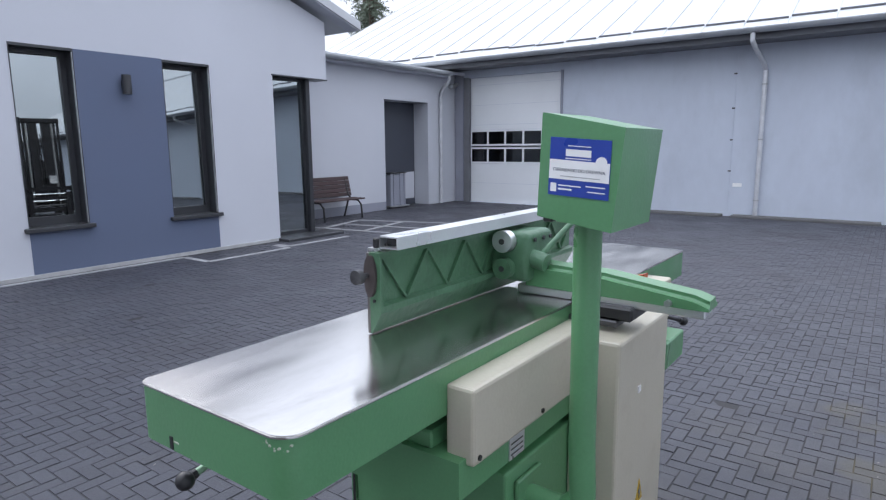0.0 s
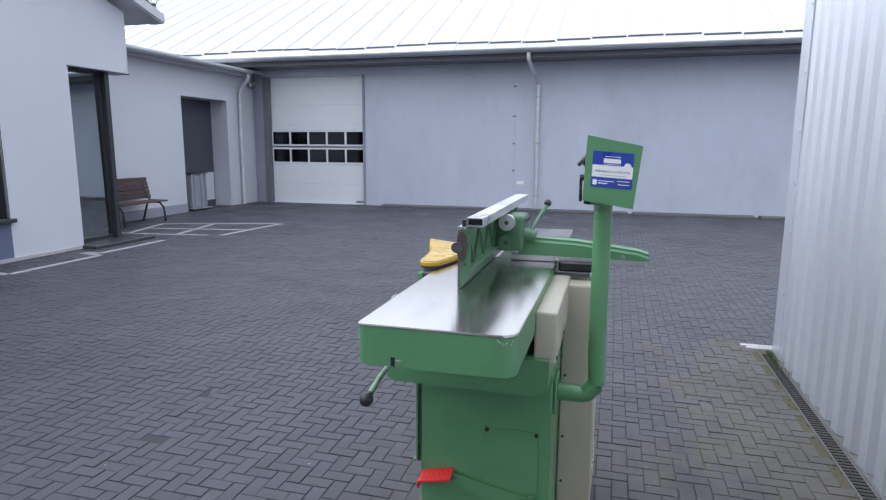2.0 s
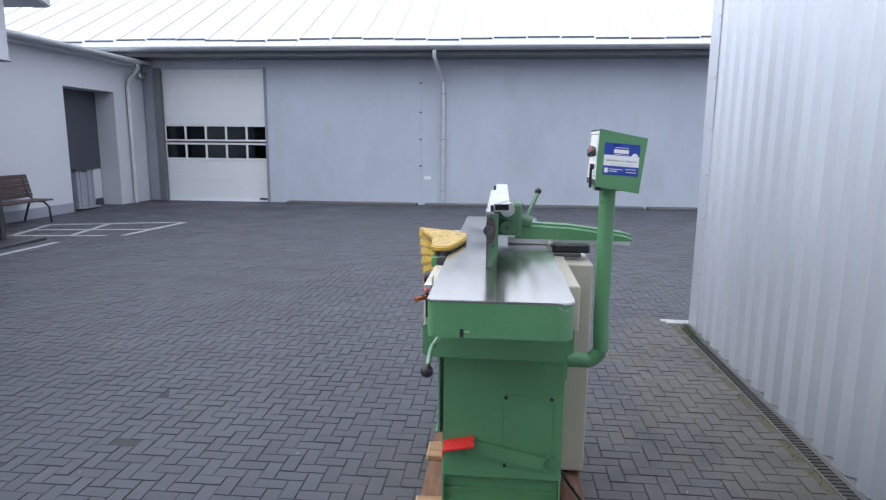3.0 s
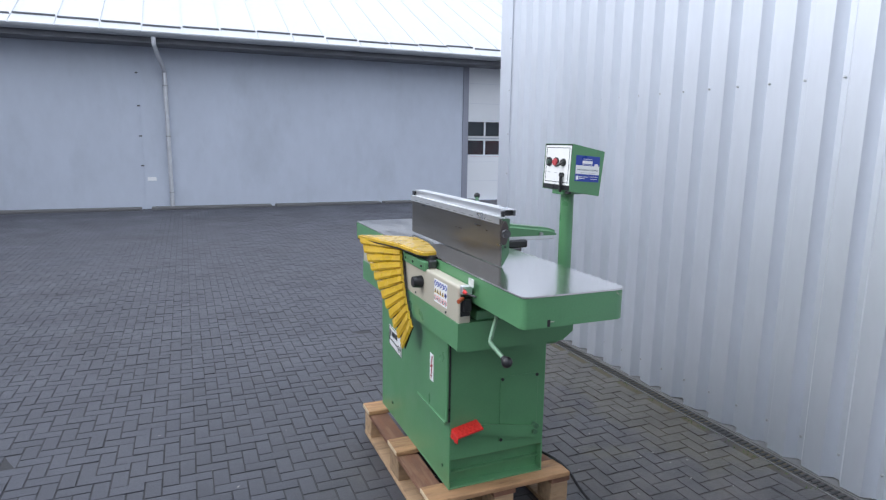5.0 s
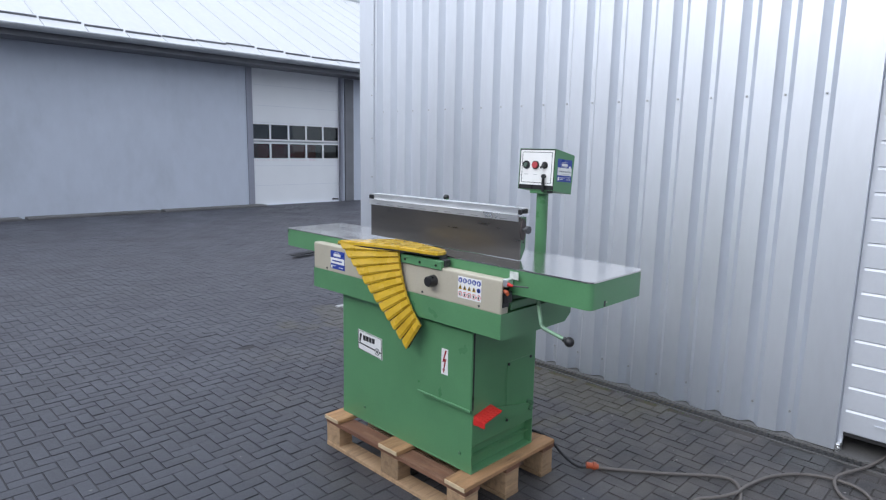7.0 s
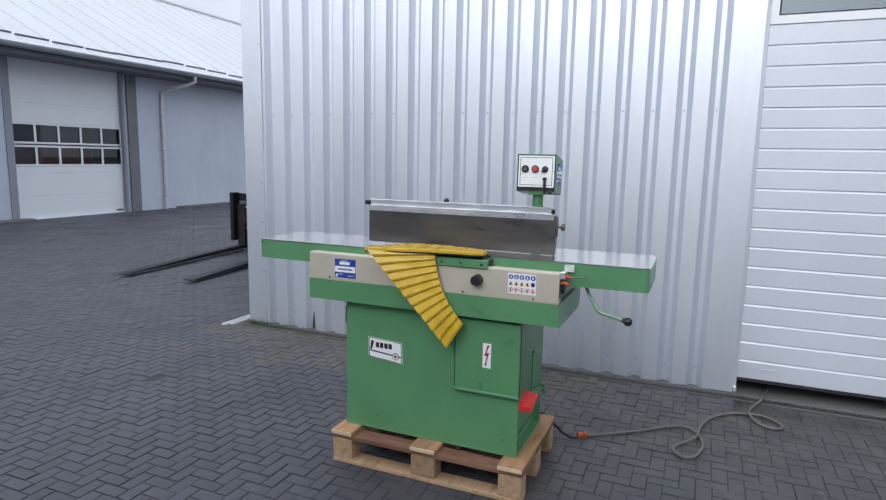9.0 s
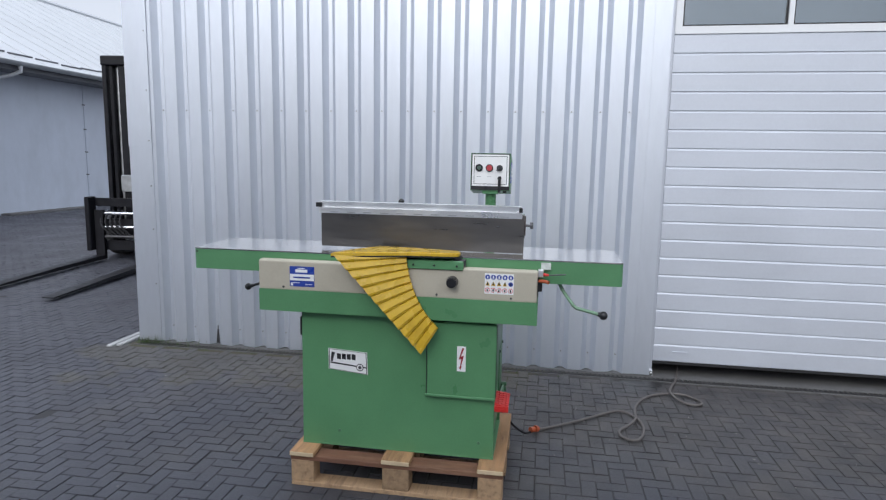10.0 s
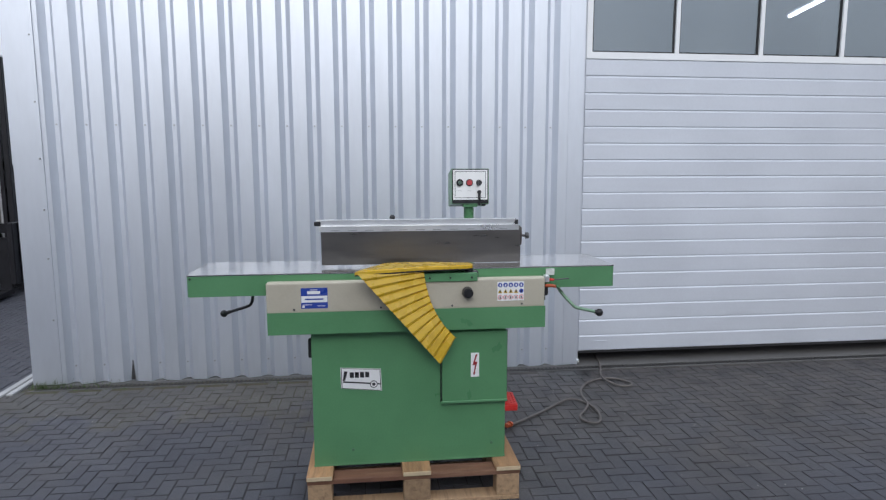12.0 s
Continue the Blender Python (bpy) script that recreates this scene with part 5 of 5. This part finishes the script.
box(cap, -0.556, -0.504, 1.508, 2.492, 1.309, 1.312)
box(cap, -0.556, -0.553, 1.508, 2.492, 1.312, 1.333)
box(cap, -0.507, -0.504, 1.508, 2.492, 1.312, 1.333)
cap_ob = part("cap_profile", cap, ALU, fence, "hollow aluminium cap profile")
part("cap_ledge", made_box(FX - 0.002, -0.5565, 1.500, 2.478, 1.3025, 1.309), ALU, cap_ob)
part("cap_lip", made_box(FX - 0.0035, FX - 0.0005, 1.500, 2.478, 1.282, 1.309), ALU, cap_ob)
for k in range(11):
    part("slot", made_box(FX - 0.0042, FX - 0.003, 1.56 + 0.082 * k, 1.60 + 0.082 * k, 1.2875, 1.2905), GALV, cap_ob)
part("cap_plug", made_box(-0.553, -0.507, 1.53, 2.47, 1.3125, 1.3325), BLACK, cap_ob)
for a, b in ((2.470, 2.500), (1.500, 1.516)):
    part("end_clip", made_box(-0.568, -0.5565, a, b, 1.3095, 1.331, 0.002), BLACK, cap_ob)
bm = bmesh.new()
rod(bm, (0, 1.492, 1.250), (0, 1.484, 1.250), 0.046, 24)
bmesh.ops.scale(bm, vec=(0.36, 1, 1), verts=bm.verts[:])
bm.transform(Matrix.Translation((FX + 0.014, 0, 0)))
disc = part("end_disc", bm, RUSTY, fence, "dark oval plate with a knob", smooth=True)
part("stem", rod(bmesh.new(), (FX + 0.008, 1.486, 1.252), (FX + 0.008, 1.452, 1.252), 0.006, 10), IRON, disc)
part("end_knob", rod(bmesh.new(), (FX + 0.006, 1.464, 1.252), (FX + 0.006, 1.450, 1.252), 0.016, 16), IRON, disc, smooth=True)
part("cheek_screw", rod(bmesh.new(), (FX + 0.022, 1.492, 1.196), (FX + 0.022, 1.488, 1.196), 0.004, 8), BLACK, fence)
head = part("fence_bracket", made_box(-0.562, -0.445, 1.965, 2.115, 1.160, 1.296, 0.016, 3), GREEN_CAST, jointer, "green cast fence bracket with steel discs", smooth=True)
for z, r in ((1.272, 0.030), (1.198, 0.028)):
    d = part("clamp_disc", rod(bmesh.new(), (-0.506, 1.962, z), (-0.506, 1.935, z), r, 24), ALU if z > 1.25 else GREEN_CAST, head, smooth=True)
    part("disc_hole", rod(bmesh.new(), (-0.506, 1.936, z), (-0.506, 1.933, z), 0.008, 12), IRON, d)
for y, z in ((2.00, 1.285), (2.05, 1.285), (2.09, 1.285)):
    part("hole", rod(bmesh.new(), (-0.442, y, z - 0.01), (-0.438, y, z - 0.01), 0.006, 10), BLACK, head)
part("boss", rod(bmesh.new(), (-0.45, 2.00, 1.225), (-0.405, 2.00, 1.215), 0.024, 18), GREEN_CAST, head, smooth=True)
lever = part("clamp_lever", tube(bmesh.new(), [(-0.43, 2.00, 1.225), (-0.376, 2.119, 1.328)], 0.0085, 10), GREEN_CAST, head, smooth=True)
part("ball", ball(bmesh.new(), (-0.376, 2.119, 1.333), 0.015), BLACK, lever, smooth=True)
arm_bm = prism(bmesh.new(), [(-0.47, 1.212), (-0.25, 1.203), (-0.03, 1.176), (0.004, 1.165), (0.006, 1.142), (-0.05, 1.142), (-0.47, 1.146)], 2.005, 2.090, "y")
bmesh.ops.bevel(arm_bm, geom=[e for e in arm_bm.edges if e.verts[0].co.z > 1.16 and e.verts[1].co.z > 1.16 and abs(e.verts[0].co.y - e.verts[1].co.y) < 1e-4], offset=0.014, segments=3, affect='EDGES')
arm = part("fence_arm", arm_bm, GREEN, jointer, "green cast arm that carries the fence", smooth=True)
part("slide_bar", made_box(-0.50, -0.002, 2.012, 2.083, 1.121, 1.145, 0.003), ALU, arm)
part("clamp", made_box(-0.315, -0.165, 1.985, 2.11, 1.092, 1.128, 0.006), BLACK, arm)
part("clamp_foot", made_box(-0.33, -0.20, 1.98, 2.05, 1.075, 1.092, 0.003), IRON, arm)
part("arm_bolt", rod(bmesh.new(), (-0.085, 2.006, 1.152), (-0.085, 1.992, 1.152), 0.009, 6), GALV, arm)
part("orange_tab", prism(bmesh.new(), [(-0.325, 1.085), (-0.318, 1.110), (-0.285, 1.122), (-0.285, 1.085)], 2.44, 2.475, "y"), ORANGE, jointer)

# ---------------------------------------------------------------- cable
cable = thing("power_cable", (0.2, 0.9, 0), "grey power cable in loose loops with an orange plug", "cable")
black_lead = [(-0.27, 1.90, 0.20), (-0.235, 1.78, 0.184), (-0.19, 1.64, 0.184), (-0.165, 1.58, 0.168), (-0.12, 1.52, 0.07), (-0.075, 1.46, 0.014), (-0.03, 1.42, 0.012)]
part("machine_lead", tube(bmesh.new(), black_lead, 0.007, 8, 2), BLACK, cable, smooth=True)
lead = [(-0.01, 1.40, 0.012), (0.06, 1.30, 0.012), (0.195, 1.12, 0.012), (0.36, 0.94, 0.012), (0.385, 0.865, 0.012), (0.30, 0.80, 0.012), (0.172, 0.77, 0.012),
        (0.02, 0.80, 0.012), (-0.045, 0.85, 0.012), (-0.01, 0.92, 0.012), (0.08, 0.93, 0.012), (0.16, 0.86, 0.014), (0.24, 0.805, 0.026), (0.33, 0.80, 0.024), (0.42, 0.79, 0.012),
        (0.55, 0.755, 0.012), (0.70, 0.65, 0.012), (0.76, 0.50, 0.012), (0.74, 0.40, 0.012), (0.62, 0.325, 0.012), (0.56, 0.39, 0.012), (0.60, 0.47, 0.012), (0.72, 0.525, 0.026),
        (0.86, 0.49, 0.02), (1.0, 0.43, 0.016), (1.2, 0.38, 0.022), (1.7, 0.3, 0.022)]
part("lead", tube(bmesh.new(), lead, 0.0078, 8, 2), CABLE, cable, smooth=True)
bm = rod(bmesh.new(), (-0.04, 1.43, 0.024), (0.0, 1.385, 0.018), 0.016, 14, 0.013)
part("plug", bm, ORANGE, cable, "orange plug", smooth=True)
part("plug_collar", rod(bmesh.new(), (-0.02, 1.405, 0.024), (-0.01, 1.395, 0.021), 0.019, 14), ORANGE, cable)

# ---------------------------------------------------------------- forklift behind the corner
truck = thing("forklift", (4.6, 7.4, 0), "black forklift with lowered forks", "forklift")
TM = pose(1.737, 6.97, 0, 0, 0, 6.5)


def tpart(name, bm, mat, parent, label="", smooth=False):
    bm.transform(TM)
    return part(name, bm, mat, parent, label, smooth)


for y in (-0.49, 0.49):
    f = tpart("fork", prism(bmesh.new(), [(0.35, 0.035), (0.35, 0.045), (1.9, 0.085), (2.86, 0.09), (2.86, 0.75), (2.92, 0.75), (2.92, 0.035)], y - 0.065, y + 0.065, "y"), TRUCK_BLACK, truck, "black steel fork")
carriage = tpart("carriage", slab(bmesh.new(), "y", (2.93, 2.99), (-0.66, 0.66, 0.16, 0.92), [(-0.6, 0.6, 0.30, 0.44), (-0.6, 0.6, 0.62, 0.80)]), TRUCK_BLACK, truck)
for s in (-1, 1):
    tpart("side_shift_plate", made_box(2.78, 2.96, s * 0.61 - 0.035, s * 0.61 + 0.035, 0.16, 0.94, 0.01), TRUCK_BLACK, carriage)
for z in (0.36, 0.50, 0.70):
    tpart("cylinder", rod(bmesh.new(), (2.90, -0.56, z), (2.90, 0.56, z), 0.025, 12), CHROME if z > 0.4 else IRON, carriage, smooth=True)
for k in range(5):
    y = 0.15 + 0.07 * k
    tpart("hose", tube(bmesh.new(), [(2.92, y, 0.75), (2.84, y + 0.05, 0.55), (2.90, y - 0.1, 0.38)], 0.014, 8, 2), RUBBER, carriage, smooth=True)
mast = tpart("mast", made_box(3.20, 3.32, 0.455, 0.52, 0.12, 2.96, 0.006), TRUCK_BLACK, truck, "black lifting mast")
tpart("upright", made_box(3.20, 3.32, -0.52, -0.455, 0.12, 3.0, 0.006), TRUCK_BLACK, mast)
tpart("header", made_box(3.18, 3.36, -0.50, 0.53, 2.83, 2.97, 0.02, 2), TRUCK_BLACK, mast)
for s in (-1, 1):
    tpart("inner_rail", made_box(3.23, 3.34, s * 0.40 - 0.025, s * 0.40 + 0.025, 0.15, 2.90, 0.004), TRUCK_BLACK, mast)
    tpart("lift_cylinder", rod(bmesh.new(), (3.32, s * 0.335, 0.2), (3.32, s * 0.335, 2.86), 0.034, 14), GALV, mast, smooth=True)
    tpart("mast_channel", made_box(3.22, 3.36, s * 0.17 - 0.12, s * 0.17 + 0.12, 0.3, 2.88, 0.012, 2), TRUCK_BLACK, mast)
for z in (0.5, 1.28, 1.62):
    tpart("cross_member", made_box(3.33, 3.40, -0.5, 0.5, z, z + 0.08, 0.006), TRUCK_BLACK, mast)
tpart("chassis", made_box(3.45, 5.3, -0.55, 0.55, 0.35, 1.05, 0.05, 2), TRUCK_BLACK, truck)
tpart("counterweight", made_box(5.05, 5.8, -0.56, 0.56, 0.30, 1.35, 0.12, 3), TRUCK_BLACK, truck)
for y in (-0.5, 0.5):
    for x0, x1 in ((3.5, 3.65), (5.15, 5.0)):
        tpart("cab_post", tube(bmesh.new(), [(x0, y, 1.0), (x1, y * 0.9, 2.15)], 0.035, 8), TRUCK_BLACK, truck)
tpart("cab_roof", made_box(3.6, 5.05, -0.5, 0.5, 2.13, 2.2, 0.02), TRUCK_BLACK, truck)
for y in (-0.58, 0.58):
    for x, r in ((3.62, 0.34), (5.25, 0.28)):
        wh = tpart("wheel", rod(bmesh.new(), (x, y - 0.1, r), (x, y + 0.1, r), r, 28), RUBBER, truck, smooth=True)
        tpart("rim", rod(bmesh.new(), (x, y - 0.105, r), (x, y + 0.105, r), r * 0.55, 20), GALV, wh)
for k in range(3):
    y = -0.10 + 0.06 * k
    tpart("mast_hose", tube(bmesh.new(), [(3.22, y, 0.7), (3.19, y + 0.03, 1.5), (3.23, y - 0.02, 2.5)], 0.016, 8, 2), RUBBER, mast, smooth=True)
tpart("valve_block", made_box(3.16, 3.24, 0.10, 0.30, 1.0, 1.25, 0.01), GALV, mast)
tpart("dashboard", made_box(3.55, 3.85, -0.42, 0.42, 0.95, 1.45, 0.04, 2), TRUCK_BLACK, truck)
tpart("seat", made_box(4.45, 4.95, -0.28, 0.28, 1.0, 1.75, 0.06, 2), RUBBER, truck)
for y in (-0.35, 0.35):
    tpart("headlight", rod(bmesh.new(), (3.50, y, 1.75), (3.44, y, 1.75), 0.06, 16), CHROME, truck)

# ---------------------------------------------------------------- spruce behind the roofs
def spruce(at, height, seed):
    t = thing("spruce_tree", at, "dark spruce tree beyond the roofs", "tree")
    r = random.Random(seed)
    x0, y0, z0 = at
    tr = tube(bmesh.new(), [(x0, y0, z0), (x0 + 0.1, y0, z0 + height * 0.5), (x0, y0, z0 + height)], 0.16, 8)
    part("trunk", tr, BARK, t)
    verts, faces = [], []
    limbs = bmesh.new()
    for k in range(150):
        f = r.uniform(0.25, 1.0)
        z = z0 + height * f
        reach = (1.04 - f) * height * 0.28 * r.uniform(0.7, 1.15) + 0.25
        a = r.uniform(0, math.tau)
        d = Vector((math.cos(a), math.sin(a), 0))
        tip = Vector((x0, y0, z)) + d * reach + Vector((0, 0, -reach * r.uniform(0.05, 0.35)))
        if k % 3 == 0:
            tube(limbs, [(x0, y0, z), tip], 0.025, 5)
        for j in range(62):
            s = r.uniform(0.15, 1.02)
            p = Vector((x0, y0, z)).lerp(tip, s) + Vector((r.gauss(0, 0.10), r.gauss(0, 0.10), r.gauss(-0.06, 0.10)))
            w = Vector((r.gauss(0, 1), r.gauss(0, 1), r.gauss(-0.5, 0.6))).normalized() * r.uniform(0.10, 0.24)
            v = Vector((r.gauss(0, 1), r.gauss(0, 1), r.gauss(0, 1))).normalized() * 0.05
            n = len(verts)
            verts += [p - v, p + v, p + w + v * 0.2, p + w - v * 0.2]
            faces.append((n, n + 1, n + 2, n + 3))
    tagged(part("limbs", limbs, BARK, t), kind="stuff")
    me = bpy.data.meshes.new("crown")
    me.from_pydata(verts, [], faces)
    me.materials.append(NEEDLES)
    ob = new("crown", me)
    under(ob, t)


spruce((-27.0, 30.3, 0), 14.5, 4)
spruce((-30.0, 33.0, 0), 13.0, 9)

# ---------------------------------------------------------------- weeds at the wall's foot
wr = random.Random(8)
bm = bmesh.new()
for _ in range(170):
    y = wr.choice((wr.gauss(4.62, 0.05), wr.gauss(4.55, 0.10), wr.uniform(4.1, 4.7)))
    p = Vector((1.07 + wr.gauss(0, 0.02), y, -0.005))
    h = wr.uniform(0.02, 0.075)
    d = Vector((wr.gauss(0, 0.4), wr.gauss(0, 0.4), 1)).normalized() * h
    s = Vector((wr.gauss(0, 1), wr.gauss(0, 1), 0)).normalized() * 0.003
    bm.faces.new((bm.verts.new(p - s), bm.verts.new(p + s), bm.verts.new(p + d)))
for _ in range(260):
    y = wr.uniform(1.2, 4.75)
    p = Vector((0.985 + wr.gauss(0, 0.014), y, -0.004))
    h = wr.uniform(0.008, 0.028) * (0.5 + 0.5 * math.sin(y * 9.0) ** 2)
    d = Vector((wr.gauss(0, 0.5), wr.gauss(0, 0.5), 1)).normalized() * h
    s = Vector((wr.gauss(0, 1), wr.gauss(0, 1), 0)).normalized() * 0.004
    bm.faces.new((bm.verts.new(p - s), bm.verts.new(p + s), bm.verts.new(p + d)))
tagged(part("weeds", bm, GRASS), "small green weeds at the foot of the wall", "plant", kind="stuff")

# crumbs of stone and leaf litter on the paving
bm = bmesh.new()
for _ in range(170):
    x, y = wr.choice(((wr.gauss(0.35, 0.5), wr.gauss(0.4, 1.4)), (wr.gauss(0.5, 0.25), wr.uniform(1.0, 4.7)), (wr.uniform(-3.0, 0.8), wr.uniform(-2.0, 3.5))))
    if x > 0.88:
        continue
    r = wr.uniform(0.0016, 0.0045)
    bmesh.ops.create_icosphere(bm, subdivisions=1, radius=r, matrix=pose(x, y, r * 0.3, 0, 0, wr.uniform(0, 180)) @ Matrix.Diagonal((wr.uniform(1, 2.4), 1, 0.5, 1)))
tagged(part("grit", bm, GRIT), "pale crumbs of stone strewn on the paving", "grit", kind="stuff")

# pale edging in the paving by the office
edging = thing("pale_edging", (-7.2, 6, 0), "pale edging stones let into the paving", "edging", kind="structure")


def stripe(points, w=0.09):
    for (a, b), (c, d) in zip(points, points[1:]):
        u = Vector((c - a, d - b, 0))
        n = Vector((-u.y, u.x, 0)).normalized() * w / 2
        q = [Vector((a, b, 0)) + n, Vector((a, b, 0)) - n, Vector((c, d, 0)) - n, Vector((c, d, 0)) + n]
        part("edging_stone", prism(bmesh.new(), [(p.x, p.y) for p in q], -0.01, 0.005, "z"), LINE_WHITE, edging)


stripe([(-7.68, 1.0), (-7.66, 5.25), (-7.08, 5.25), (-7.08, 6.62), (-7.48, 6.68)])
stripe([(-7.48, 6.72), (-7.20, 6.75), (-7.20, 8.03)])
stripe([(-8.9, 8.45), (-6.9, 8.75)])
stripe([(-8.7, 9.85), (-6.5, 10.55)])
stripe([(-8.35, 8.5), (-8.7, 9.85)])
stripe([(-7.45, 8.66), (-7.75, 10.15)])
stripe([(-8.45, 9.2), (-6.65, 9.55)])
stripe([(-6.65, 8.8), (-6.5, 10.55)])

# ---------------------------------------------------------------- paving: herringbone of small blocks
U = 0.0735
pavement = thing("pavement", (-3, 4, 0), "grey herringbone block paving of the yard", "pavement", kind="structure")
GAP = 0.0012


def block_verts(w, d):
    a, b, e = w / 2 - GAP, d / 2 - GAP, 0.0028
    return [(-a, -b, -0.012), (a, -b, -0.012), (a, b, -0.012), (-a, b, -0.012),
            (-a + e, -b + e, 0), (a - e, -b + e, 0), (a - e, b - e, 0), (-a + e, b - e, 0)]


BLOCK_FACES = [(4, 5, 6, 7), (0, 1, 5, 4), (1, 2, 6, 5), (2, 3, 7, 6), (3, 0, 4, 7)]
block_meshes = []
for w, d in ((2 * U, U), (U, 2 * U)):
    me = bpy.data.meshes.new("paver")
    me.from_pydata(block_verts(w, d), [], BLOCK_FACES)
    me.materials.append(PAVER)
    block_meshes.append(me)
pr = random.Random(11)
near, rest_v, rest_f = 0, [], []
shape = [np.array(block_verts(2 * U, U)), np.array(block_verts(U, 2 * U))]
X0, X1, Y0, Y1 = -12.0, 17.0, -5.0, HY - 0.02
for i in range(int((X0 + Y0) / (2 * U)) - 2, int((X1 + Y1) / (2 * U)) + 3):
    for j in range(int((X0 - Y1) / (4 * U)) - 2, int((X1 - Y0) / (4 * U)) + 3):
        ox, oy = (i + 2 * j) * U, (i - 2 * j) * U
        for kind, (cx, cy) in enumerate(((ox + U, oy + U / 2), (ox + U / 2, oy + 2 * U))):
            if not (X0 < cx < X1 and Y0 < cy < Y1):
                continue
            if cx > 0.99 and cy < 4.82:
                continue
            if cx < OX + 0.10 and cy < 8.0 or cx < WX + 0.05 and not (11.75 < cy < 13.55):
                continue
            dz, tilt = pr.gauss(0, 0.0011), pr.gauss(0, 0.35)
            if -1.75 < cx < -0.83 and 1.45 < cy < 3.6 and near < 300:
                ob = new("paver", block_meshes[kind])
                ob.parent = pavement
                ob.matrix_parent_inverse = BASES[pavement.name].inverted()
                ob.matrix_basis = pose(cx, cy, dz, tilt, pr.gauss(0, 0.35), pr.gauss(0, 0.5))
                near += 1
                continue
            v = shape[kind] + (cx, cy, dz)
            v[:, 2] += (v[:, 0] - cx) * pr.gauss(0, 0.006) + (v[:, 1] - cy) * pr.gauss(0, 0.006)
            if cy < 4.82:
                v[:, 0] = np.minimum(v[:, 0], 1.001)
            rest_v.append(v)
            rest_f.append(np.array(BLOCK_FACES) + 8 * len(rest_f))
me = bpy.data.meshes.new("paving_field")
me.from_pydata(np.concatenate(rest_v).tolist(), [], np.concatenate(rest_f).tolist())
me.materials.append(PAVER)
field = new("paving_field", me)
under(field, pavement)
tagged(field, kind="stuff")
